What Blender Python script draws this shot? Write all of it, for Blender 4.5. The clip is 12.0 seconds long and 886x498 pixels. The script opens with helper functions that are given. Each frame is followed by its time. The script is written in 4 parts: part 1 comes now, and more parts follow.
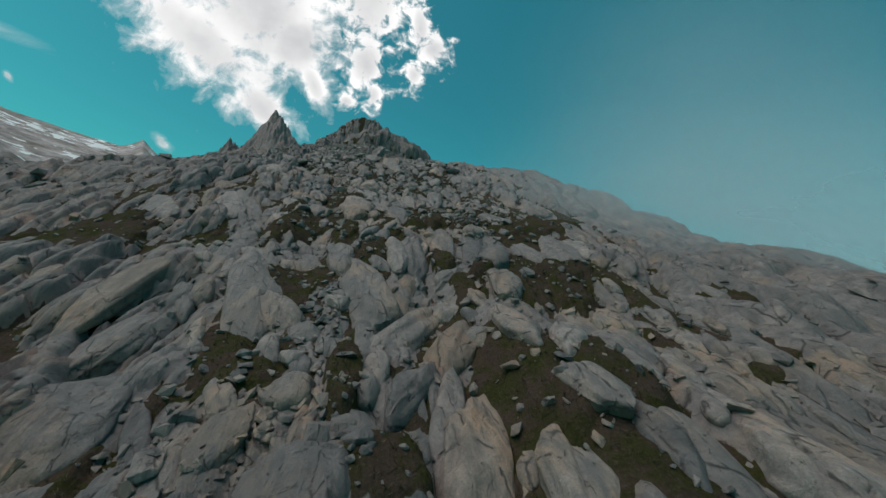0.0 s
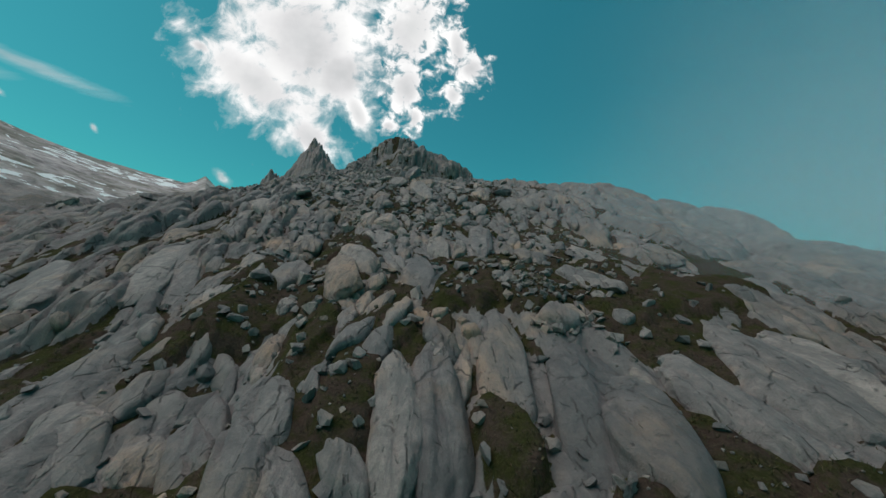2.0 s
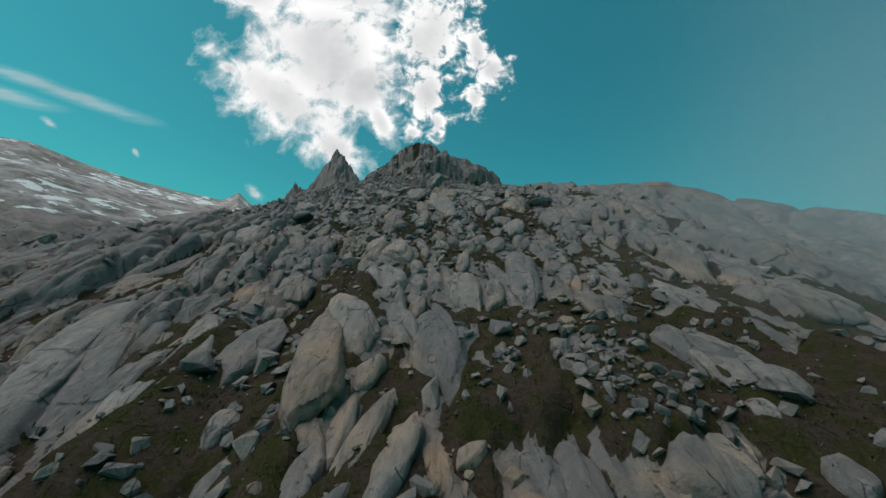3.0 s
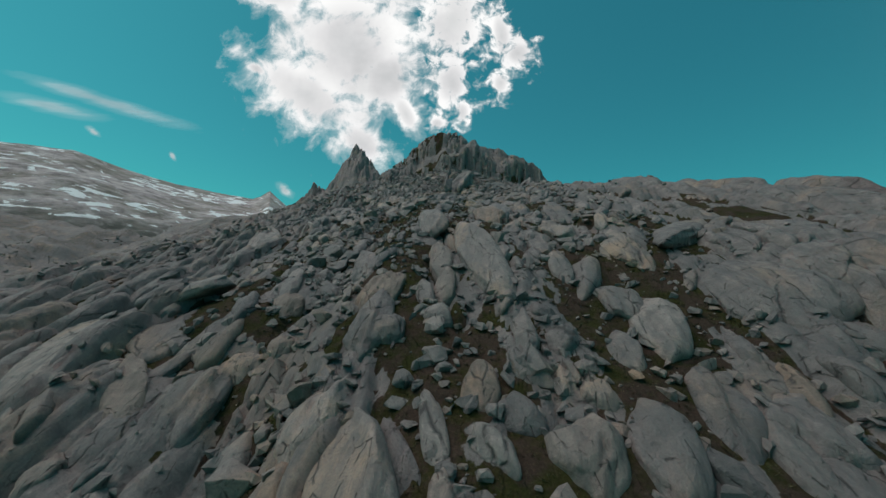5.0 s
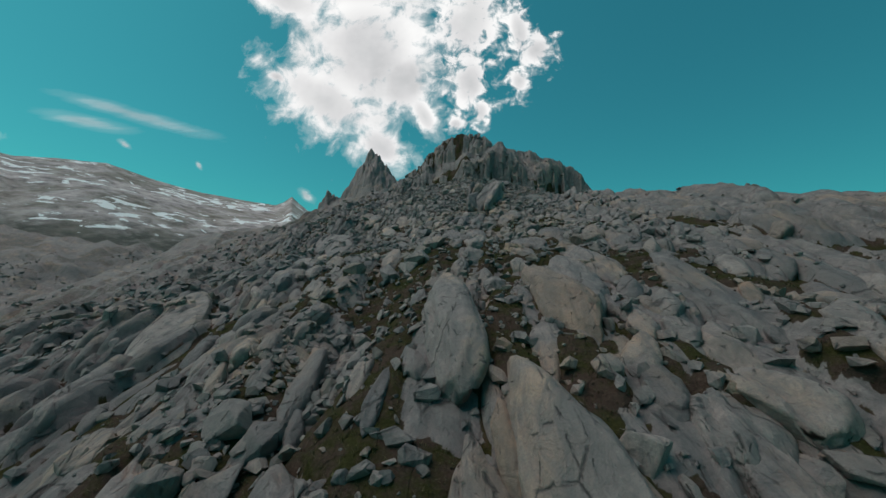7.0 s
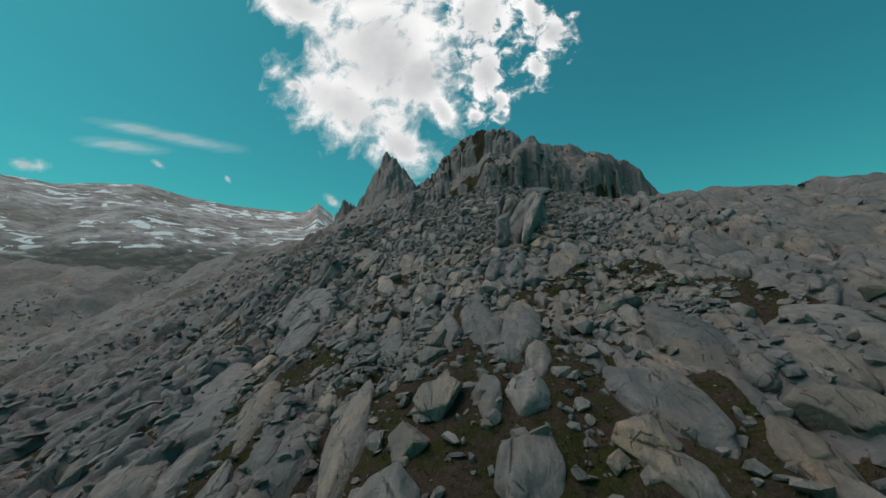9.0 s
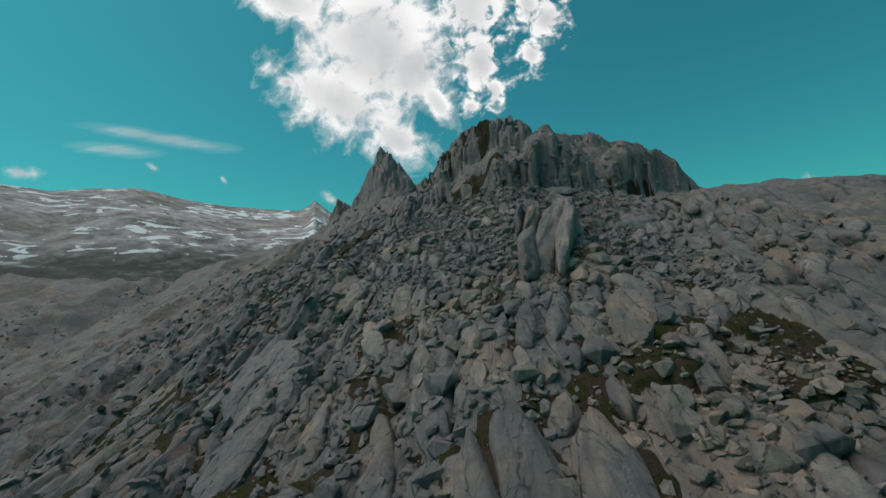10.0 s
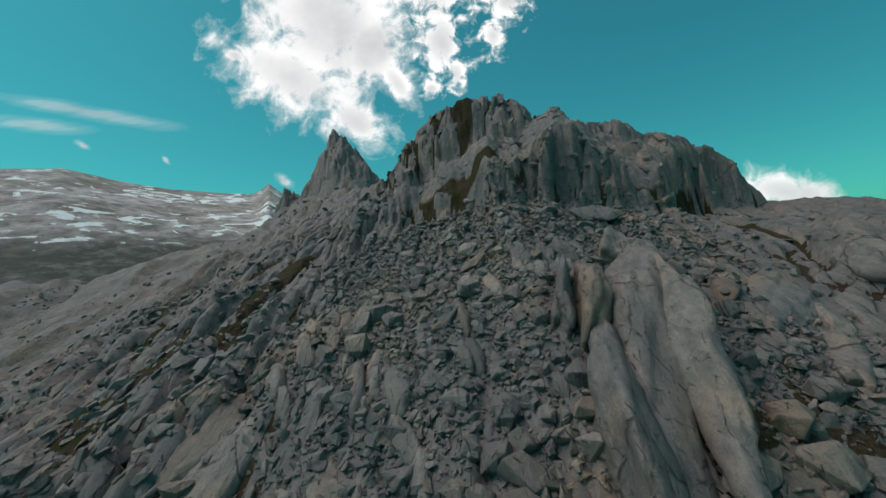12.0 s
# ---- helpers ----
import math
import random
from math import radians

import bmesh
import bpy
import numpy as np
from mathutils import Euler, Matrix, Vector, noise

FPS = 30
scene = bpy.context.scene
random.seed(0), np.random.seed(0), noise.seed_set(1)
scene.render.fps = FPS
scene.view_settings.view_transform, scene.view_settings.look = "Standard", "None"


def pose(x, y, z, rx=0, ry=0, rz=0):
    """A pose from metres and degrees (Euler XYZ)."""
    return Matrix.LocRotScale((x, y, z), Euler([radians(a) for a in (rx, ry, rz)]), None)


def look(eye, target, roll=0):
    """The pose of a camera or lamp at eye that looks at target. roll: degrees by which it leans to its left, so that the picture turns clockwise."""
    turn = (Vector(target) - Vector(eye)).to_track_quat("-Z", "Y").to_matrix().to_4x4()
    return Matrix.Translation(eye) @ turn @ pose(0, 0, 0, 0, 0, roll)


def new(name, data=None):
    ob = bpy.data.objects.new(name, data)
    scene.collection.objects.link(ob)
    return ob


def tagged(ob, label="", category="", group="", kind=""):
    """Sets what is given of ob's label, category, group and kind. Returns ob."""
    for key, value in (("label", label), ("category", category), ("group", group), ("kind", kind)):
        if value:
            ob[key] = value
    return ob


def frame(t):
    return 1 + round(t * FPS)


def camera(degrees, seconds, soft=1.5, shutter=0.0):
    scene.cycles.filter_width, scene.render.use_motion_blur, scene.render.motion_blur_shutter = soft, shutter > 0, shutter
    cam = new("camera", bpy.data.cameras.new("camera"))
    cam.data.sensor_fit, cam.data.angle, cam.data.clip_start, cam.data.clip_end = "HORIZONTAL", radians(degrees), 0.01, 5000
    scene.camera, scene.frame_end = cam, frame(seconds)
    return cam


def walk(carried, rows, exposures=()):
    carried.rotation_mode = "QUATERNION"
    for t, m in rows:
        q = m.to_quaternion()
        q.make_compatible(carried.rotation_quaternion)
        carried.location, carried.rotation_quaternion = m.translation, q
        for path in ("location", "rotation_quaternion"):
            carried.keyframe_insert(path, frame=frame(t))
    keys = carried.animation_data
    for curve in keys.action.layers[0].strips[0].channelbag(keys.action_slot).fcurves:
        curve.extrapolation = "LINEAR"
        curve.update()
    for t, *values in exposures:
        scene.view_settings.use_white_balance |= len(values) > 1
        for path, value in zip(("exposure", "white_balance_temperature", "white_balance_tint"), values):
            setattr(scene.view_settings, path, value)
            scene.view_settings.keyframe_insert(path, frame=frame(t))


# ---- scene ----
cam = camera(96.0, 12.0)
PATH = [
    (0, (-0.02, -0.00, -0.00), (2.29, 9.66, 1.13), 7.56),
    (0.5, (1.24, 6.39, 2.04), (3.39, 16.07, 3.31), 7.80),
    (1, (2.57, 12.44, 4.20), (4.43, 22.18, 5.54), 7.67),
    (1.5, (3.62, 18.56, 6.55), (5.13, 28.35, 7.92), 7.07),
    (2, (4.48, 24.80, 8.96), (5.61, 34.64, 10.38), 6.01),
    (2.5, (5.17, 31.00, 11.52), (5.92, 40.87, 12.97), 4.98),
    (3, (5.64, 37.15, 14.23), (6.06, 47.04, 15.68), 4.10),
    (5, (5.61, 66.92, 26.80), (5.31, 76.84, 27.96), 2.87),
    (5.5, (5.44, 72.44, 29.13), (5.01, 82.36, 30.26), 3.08),
    (6, (5.10, 78.02, 31.53), (4.57, 87.94, 32.66), 2.89),
    (6.5, (4.69, 83.58, 34.01), (4.01, 93.49, 35.15), 2.57),
    (7, (4.13, 89.17, 36.53), (3.30, 99.07, 37.69), 2.08),
    (9, (2.93, 112.76, 47.46), (1.42, 122.59, 48.50), -1.23),
    (9.5, (1.56, 119.72, 50.44), (0.01, 129.56, 51.41), -2.13),
    (10, (0.35, 126.83, 53.42), (-1.17, 136.67, 54.27), -3.37),
    (10.5, (-0.87, 133.79, 56.34), (-2.26, 143.67, 57.03), -4.56),
    (11, (-2.21, 140.41, 59.00), (-3.32, 150.33, 59.54), -5.21),
    (11.5, (-3.23, 146.75, 61.42), (-4.01, 156.71, 61.87), -5.05),
    (12, (-3.75, 153.11, 63.85), (-4.35, 163.08, 64.23), -4.08),
]
walk(cam, [(t, look(eye, target, roll)) for t, eye, target, roll in PATH], [(0, 0.0), (2, 0.0), (6, -0.1), (10, -0.12), (11, 0.0), (12, 0.06)])

# ---- light ----
SUN_UP, SUN_TURN = radians(63), radians(-90)
world = bpy.data.worlds.new("sky")
scene.world = world
world.use_nodes = True
wn, wl = world.node_tree.nodes, world.node_tree.links
sky = wn.new("ShaderNodeTexSky")
sky.sky_type, sky.sun_disc = "NISHITA", False
sky.sun_elevation, sky.sun_rotation = SUN_UP, SUN_TURN
sky.air_density, sky.dust_density = 1.0, 1.1
tint = wn.new("ShaderNodeMix")
tint.data_type, tint.blend_type = "RGBA", "MULTIPLY"
tint.inputs[0].default_value = 1.0
tint.inputs[7].default_value = (0.19, 1.0, 0.775, 1)
wl.new(sky.outputs[0], tint.inputs[6])
wl.new(tint.outputs[2], wn["Background"].inputs[0])
wn["Background"].inputs[1].default_value = 0.097
sun = new("sun", bpy.data.lights.new("sun", "SUN"))
sun.data.energy, sun.data.angle, sun.data.color = 2.0, radians(55), (1.0, 0.752, 0.752)
away = Vector((math.sin(SUN_TURN) * math.cos(SUN_UP), math.cos(SUN_TURN) * math.cos(SUN_UP), math.sin(SUN_UP)))
sun.matrix_world = look(tuple(away * 50), (0, 0, 0))


# ---- materials ----
def material(name, rough=0.9):
    m = bpy.data.materials.new(name)
    m.use_nodes = True
    m.node_tree.nodes["Principled BSDF"].inputs["Roughness"].default_value = rough
    return m, m.node_tree.nodes, m.node_tree.links, m.node_tree.nodes["Principled BSDF"]


def noise_node(n, l, coords, scale, detail=6, rough=0.6, dist=0.0):
    t = n.new("ShaderNodeTexNoise")
    t.inputs["Scale"].default_value, t.inputs["Detail"].default_value = scale, detail
    t.inputs["Roughness"].default_value, t.inputs["Distortion"].default_value = rough, dist
    l.new(coords, t.inputs["Vector"])
    return t.outputs["Fac"]


def ramp(n, l, fac, stops):
    r = n.new("ShaderNodeValToRGB")
    while len(r.color_ramp.elements) < len(stops):
        r.color_ramp.elements.new(0.5)
    for e, (at, c) in zip(r.color_ramp.elements, stops):
        e.position, e.color = at, (*c, 1) if len(c) == 3 else c
    l.new(fac, r.inputs[0])
    return r.outputs[0]


def blend(n, l, fac, a, b, kind="MIX"):
    m = n.new("ShaderNodeMix")
    m.data_type, m.blend_type = "RGBA", kind
    for v, i in ((fac, 0), (a, 6), (b, 7)):
        if isinstance(v, bpy.types.NodeSocket):
            l.new(v, m.inputs[i])
        else:
            m.inputs[i].default_value = v if i == 0 else (*v, 1)
    return m.outputs[2]


def bump(n, l, bsdf, heights):
    last = None
    for h, strength, dist in heights:
        b = n.new("ShaderNodeBump")
        b.inputs["Strength"].default_value, b.inputs["Distance"].default_value = strength, dist
        l.new(h, b.inputs["Height"])
        if last:
            l.new(last, b.inputs["Normal"])
        last = b.outputs[0]
    l.new(last, bsdf.inputs["Normal"])


def mapped(n, l, coords, scale=(1, 1, 1), turn=(0, 0, 0), place=(0, 0, 0), kind="POINT"):
    m = n.new("ShaderNodeMapping")
    m.vector_type = kind
    m.inputs["Location"].default_value, m.inputs["Rotation"].default_value, m.inputs["Scale"].default_value = place, turn, scale
    l.new(coords, m.inputs["Vector"])
    return m.outputs[0]


def granite_nodes(n, l, p, random):
    """Colour and heights of weathered granite: grain, lichen, dark water streaks, ochre stains, fine joints."""
    along = mapped(n, l, p, (1.0, 0.22, 0.22), (0.0, 0.0, 0.06))
    big, mid, fine = noise_node(n, l, p, 0.16, 5, 0.6), noise_node(n, l, p, 1.1, 8, 0.68, 0.4), noise_node(n, l, p, 11, 5, 0.75)
    streak = noise_node(n, l, along, 1.6, 7, 0.65, 0.6)
    broad = noise_node(n, l, mapped(n, l, p, (1.0, 0.3, 0.3), (0.0, 0.0, -0.2)), 0.28, 8, 0.62, 0.5)
    base = ramp(n, l, mid, [(0.28, (0.105, 0.094, 0.090)), (0.48, (0.195, 0.171, 0.159)), (0.7, (0.29, 0.25, 0.228))])
    base = blend(n, l, ramp(n, l, big, [(0.51, (0, 0, 0)), (0.64, (0.7, 0.7, 0.7))]), base, (0.34, 0.235, 0.16))
    base = blend(n, l, ramp(n, l, streak, [(0.36, (0.85, 0.85, 0.85)), (0.53, (0, 0, 0))]), base, (0.105, 0.100, 0.097))
    base = blend(n, l, ramp(n, l, broad, [(0.40, (0.6, 0.6, 0.6)), (0.56, (0, 0, 0))]), base, (0.115, 0.110, 0.105))
    base = blend(n, l, ramp(n, l, fine, [(0.36, (0.45, 0.45, 0.45)), (0.52, (0, 0, 0))]), base, (0.09, 0.09, 0.09))
    base = blend(n, l, ramp(n, l, fine, [(0.62, (0, 0, 0)), (0.75, (0.4, 0.4, 0.4))]), base, (0.47, 0.46, 0.43))
    if random:
        tone = ramp(n, l, random, [(0, (0.62, 0.64, 0.66)), (0.3, (0.98, 0.97, 0.96)), (0.62, (1.22, 1.18, 1.13)), (0.82, (1.5, 1.45, 1.38)), (0.92, (1.25, 1.11, 0.97)), (1, (1.2, 0.97, 0.76))])
        base = blend(n, l, 0.8, base, tone, "MULTIPLY")
    warp = blend(n, l, 0.25, mapped(n, l, p, (1.0, 0.34, 0.5)), noise_rgb(n, l, p, 0.9))
    lines, heights = None, []
    for scale, width, keep in ((0.42, 0.016, 0.455), (1.25, 0.024, 0.52)):
        joint = n.new("ShaderNodeTexVoronoi")
        joint.feature = "DISTANCE_TO_EDGE"
        joint.inputs["Scale"].default_value = scale
        l.new(warp, joint.inputs["Vector"])
        open_ = ramp(n, l, joint.outputs["Distance"], [(0.0, (0, 0, 0)), (width, (1, 1, 1))])
        gone = ramp(n, l, noise_node(n, l, p, 0.5 + scale, 3), [(keep, (1, 1, 1)), (keep + 0.1, (0, 0, 0))])
        line = blend(n, l, 1.0, open_, gone, "LIGHTEN")
        lines = blend(n, l, 1.0, lines, line, "MULTIPLY") if lines else line
        facet = n.new("ShaderNodeTexVoronoi")
        facet.inputs["Scale"].default_value = scale * 1.9
        l.new(warp, facet.inputs["Vector"])
        heights.append((facet.outputs["Color"], 0.5, 0.22 / (1 + scale)))
    base = blend(n, l, lines, (0.045, 0.041, 0.038), base)
    return base, heights + [(lines, 0.7, 0.12), (mid, 0.85, 0.3), (streak, 0.65, 0.26), (fine, 0.6, 0.04)]


def noise_rgb(n, l, coords, scale):
    t = n.new("ShaderNodeTexNoise")
    t.inputs["Scale"].default_value = scale
    l.new(coords, t.inputs["Vector"])
    return t.outputs["Color"]


def make_granite():
    m, n, l, b = material("granite", 0.68)
    g = n.new("ShaderNodeNewGeometry")
    o = n.new("ShaderNodeObjectInfo")
    mix = n.new("ShaderNodeMath")
    mix.operation = "FRACT"
    add = n.new("ShaderNodeMath")
    l.new(g.outputs["Random Per Island"], add.inputs[0])
    l.new(o.outputs["Random"], add.inputs[1])
    l.new(add.outputs[0], mix.inputs[0])
    colour, heights = granite_nodes(n, l, g.outputs["Position"], mix.outputs[0])
    l.new(colour, b.inputs["Base Color"])
    bump(n, l, b, heights)
    return m


def make_ground():
    """Bedrock, with turf and brown soil where the mesh's own soil value says so."""
    m, n, l, b = material("mountain_side", 0.74)
    p = n.new("ShaderNodeNewGeometry").outputs["Position"]
    soil = n.new("ShaderNodeAttribute")
    soil.attribute_name = "soil"
    rock, heights = granite_nodes(n, l, p, None)
    mid, fine = noise_node(n, l, p, 0.55, 6, 0.7), noise_node(n, l, p, 7, 6, 0.8)
    grass = ramp(n, l, fine, [(0.3, (0.020, 0.022, 0.008)), (0.55, (0.042, 0.042, 0.015)), (0.75, (0.09, 0.082, 0.034))])
    dirt = ramp(n, l, fine, [(0.3, (0.034, 0.024, 0.018)), (0.6, (0.074, 0.052, 0.040)), (0.75, (0.15, 0.12, 0.095))])
    turf = blend(n, l, ramp(n, l, mid, [(0.42, (0, 0, 0)), (0.56, (1, 1, 1))]), grass, dirt)
    edge = n.new("ShaderNodeMath")
    edge.operation = "MULTIPLY_ADD"
    l.new(fine, edge.inputs[0])
    edge.inputs[1].default_value = 0.7
    l.new(soil.outputs["Fac"], edge.inputs[2])
    cover = ramp(n, l, edge.outputs[0], [(0.78, (0, 0, 0)), (0.92, (1, 1, 1))])
    l.new(blend(n, l, cover, rock, turf), b.inputs["Base Color"])
    l.new(ramp(n, l, cover, [(0, (0.5, 0.5, 0.5)), (1, (0.05, 0.05, 0.05))]), b.inputs["Specular IOR Level"])
    l.new(ramp(n, l, cover, [(0, (0.74, 0.74, 0.74)), (1, (1, 1, 1))]), b.inputs["Roughness"])
    bump(n, l, b, heights + [(fine, 0.6, 0.07)])
    return m


def make_far_rock():
    """Far mountain of grey rock and thin grass with snow left in its hollows, its foot painted dark for cloud shadow.
    """
    m, n, l, b = material("far_mountain", 0.95)
    p = n.new("ShaderNodeNewGeometry").outputs["Position"]
    flat = mapped(n, l, p, (1.0, 1.0, 2.4), (0.0, 0.25, 0.0))
    big, mid, fine = noise_node(n, l, p, 0.004, 6), noise_node(n, l, p, 0.02, 8, 0.7), noise_node(n, l, p, 0.1, 6, 0.8)
    rock = ramp(n, l, mid, [(0.36, (0.2, 0.165, 0.165)), (0.5, (0.47, 0.395, 0.385)), (0.64, (0.66, 0.57, 0.55))])
    rock = blend(n, l, ramp(n, l, big, [(0.45, (0, 0, 0)), (0.6, (0.6, 0.6, 0.6))]), rock, (0.13, 0.115, 0.07))
    drift = noise_node(n, l, flat, 0.0125, 7, 0.58, 0.5)
    field = noise_node(n, l, p, 0.0022, 3, 0.5)
    snow = ramp(n, l, blend(n, l, 0.36, drift, field), [(0.553, (0, 0, 0)), (0.557, (1, 1, 1))])
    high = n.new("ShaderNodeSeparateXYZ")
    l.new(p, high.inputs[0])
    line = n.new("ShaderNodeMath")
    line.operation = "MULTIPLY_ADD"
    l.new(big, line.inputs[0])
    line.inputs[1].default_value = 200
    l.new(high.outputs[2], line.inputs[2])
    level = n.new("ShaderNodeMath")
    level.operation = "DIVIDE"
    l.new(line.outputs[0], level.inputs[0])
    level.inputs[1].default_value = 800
    # Cloud shadow on the lower slopes, put into the colour below a ragged height line.
    foot_shade = blend(n, l, ramp(n, l, mid, [(0.48, (0, 0, 0)), (0.72, (0.5, 0.5, 0.5))]), (0.075, 0.074, 0.06), rock)
    rock = blend(n, l, ramp(n, l, level.outputs[0], [(0.33, (0, 0, 0)), (0.42, (1, 1, 1))]), foot_shade, rock)
    snow = blend(n, l, 1.0, snow, ramp(n, l, level.outputs[0], [(0.34, (0, 0, 0)), (0.38, (1, 1, 1))]), "MULTIPLY")
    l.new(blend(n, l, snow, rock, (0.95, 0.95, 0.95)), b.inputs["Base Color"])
    bump(n, l, b, [(mid, 1.0, 18), (fine, 0.8, 4)])
    return m


def make_cloud(name, lobes, light, cover, torn, stretch, grain):
    """White vapour: overlapping lobes with torn, noisy rims."""
    m = bpy.data.materials.new(name)
    m.use_nodes = True
    n, l = m.node_tree.nodes, m.node_tree.links
    n.remove(n["Principled BSDF"])
    c = n.new("ShaderNodeTexCoord").outputs["Object"]
    shape = None
    for (x, z), (rx, rz), turn in lobes:
        at = mapped(n, l, c, (rx, 1, rz), (0, radians(turn), 0), (x, 0, z), "TEXTURE")
        far = n.new("ShaderNodeVectorMath")
        far.operation = "LENGTH"
        l.new(at, far.inputs[0])
        if shape:
            least = n.new("ShaderNodeMath")
            least.operation = "SMOOTH_MIN"
            least.inputs[2].default_value = 0.15
            l.new(shape, least.inputs[0])
            l.new(far.outputs["Value"], least.inputs[1])
            shape = least.outputs[0]
        else:
            shape = far.outputs["Value"]
    drawn = mapped(n, l, c, (stretch, 1, 1), (0, radians(15 if stretch < 1 else 0), 0))
    ragged, soft = noise_node(n, l, drawn, grain, 12, 0.62, 0.4), noise_node(n, l, c, 0.0016, 6, 0.55)
    rim = n.new("ShaderNodeMath")
    rim.operation = "MULTIPLY_ADD"
    rim.inputs[1].default_value = -torn
    l.new(ragged, rim.inputs[0])
    l.new(shape, rim.inputs[2])
    shift = n.new("ShaderNodeMath")
    shift.inputs[1].default_value = 0.5 * torn - (0.58 if stretch == 1 else 0.3)
    l.new(rim.outputs[0], shift.inputs[0])
    n_alpha = ramp(n, l, shift.outputs[0], [(0.0, (cover,) * 3), (0.2, (cover * 0.72,) * 3), (0.45, (cover * 0.25,) * 3), (0.8 if stretch == 1 else 0.95, (0, 0, 0))])
    # Shading painted in: grey towards the core, white at the rim, all self-lit.
    body = ramp(n, l, soft, [(0.36, (0.80, 0.81, 0.81)), (0.48, (0.95, 0.95, 0.95)), (0.58, (1.05, 1.05, 1.04))])
    deep = ramp(n, l, shape, [(0.05, (0.70, 0.71, 0.72)), (0.4, (0.80, 0.80, 0.81)), (0.72, (1.02, 1.02, 1.02))])
    body = blend(n, l, 1.0, body, deep, "MULTIPLY")
    glow, clear, mix = n.new("ShaderNodeEmission"), n.new("ShaderNodeBsdfTransparent"), n.new("ShaderNodeMixShader")
    glow.inputs[1].default_value = light
    l.new(body, glow.inputs[0])
    l.new(n_alpha, mix.inputs[0])
    l.new(clear.outputs[0], mix.inputs[1])
    l.new(glow.outputs[0], mix.inputs[2])
    l.new(mix.outputs[0], n["Material Output"].inputs[0])
    return m


GRANITE, GROUND, FAR_ROCK = make_granite(), make_ground(), make_far_rock()


# ---- land form ----
def smooth(a, b, v):
    t = np.clip((v - a) / (b - a), 0, 1)
    return t * t * (3 - 2 * t)


def hash2(i, j, k):
    v = np.sin(i * 127.1 + j * 311.7 + k * 74.7) * 43758.5453
    return v - np.floor(v)


def value_noise(x, y, seed):
    i, j = np.floor(x), np.floor(y)
    u, v = x - i, y - j
    u, v = u * u * (3 - 2 * u), v * v * (3 - 2 * v)
    a, b, c, d = hash2(i, j, seed), hash2(i + 1, j, seed), hash2(i, j + 1, seed), hash2(i + 1, j + 1, seed)
    return (a + (b - a) * u) * (1 - v) + (c + (d - c) * u) * v - 0.5


def fractal(x, y, size, seed, octaves=5, gain=0.5):
    out, amp = 0 * x, 1.0
    for o in range(octaves):
        out = out + amp * value_noise(x / size + 17.3 * o, y / size - 9.1 * o, seed + o)
        size, amp = size / 2.03, amp * gain
    return out


SPINE_Y = [-400, -80, 0, 20, 31, 40, 57, 79, 90, 105, 120, 134, 150, 164, 180, 200, 215, 300, 440, 600]
SPINE_Z = [-170, -42, -13, -6, -3.2, 2.2, 10, 19.8, 25.4, 32.1, 37.3, 42.4, 46.8, 51.5, 58.2, 67.2, 73, 94, 122, 60]


def spine(y):
    return sum(np.interp(y + d, SPINE_Y, SPINE_Z) for d in (-4, -2, 0, 2, 4)) / 5


def shoulder(x, y):
    """A long side ridge that runs from the foot of the pointed summit, left and down."""
    along, across = -0.576 * (x + 135) - 0.82 * (y - 438), 0.82 * (x + 135) - 0.576 * (y - 438)
    crest = 84 - 0.045 * along - 0.004 * np.clip(along - 50, 0, 130) ** 2 - 0.4 * np.maximum(along - 180, 0) + 5 * fractal(x, y, 70, 311, 3)
    return crest - np.where(across > 0, 0.30, 0.55) * np.abs(across) - 0.5 * np.maximum(-along, 0)


def corrie(x, y):
    """The far wall of the hollow below the left flank, which rises away from the mountain."""
    out = -290 - x
    across = (y - 425 + 0.5 * np.maximum(out, 0)) * 0.9
    crest = 70 + np.where(out > 0, 0.26, 0.5) * np.clip(out, -400, 420) + 7 * fractal(x, y, 60, 317, 4)
    return crest - np.where(across > 0, 0.5, 0.27) * np.abs(across)


def land(x, y):
    """Height of the mountain side without its rocks."""
    beyond, wall = shoulder(x, y), corrie(x, y)
    x = x + np.interp(y, [215, 440], [0, 97])
    left, right = np.maximum(-x, 0), np.maximum(x - 6, 0)
    z = spine(y) - np.interp(y, [200, 290, 440], [0.19, 0.3, 0.5]) * left
    z = z - np.interp(y, [200, 290], [0.1, 0.0]) * np.maximum(left - 30, 0) - 0.1 * np.maximum(left - 160, 0)
    lift = np.interp(y, [0, 50, 75, 120, 175, 200, 300], [0.19, 0.17, 0.14, 0.125, 0.1, -0.01, -0.5])
    z = z + lift * np.minimum(right, 52) - 0.5 * np.maximum(right - 50, 0)
    z = z - 1.7 * np.exp(-(((x + 4) / 3) ** 2)) * smooth(28, 42, y) * (1 - smooth(120, 138, y))
    z = z + 2.7 * smooth(7, 13, x) * (1 - smooth(33, 47, y)) - 2.0 * np.exp(-(((x - 21) / 9) ** 2) - ((y - 84) / 15) ** 2)
    z = z + 3.0 * np.exp(-(((x - 2) / 17) ** 2)) * smooth(168, 188, y) * (1 - smooth(205, 228, y))
    z = z - 4.0 * smooth(36, 62, -x) * smooth(120, 180, y)
    z = z + 12 * np.logaddexp(0, (beyond - z) / 12)
    return z + 9 * np.logaddexp(0, (wall - z) / 9)


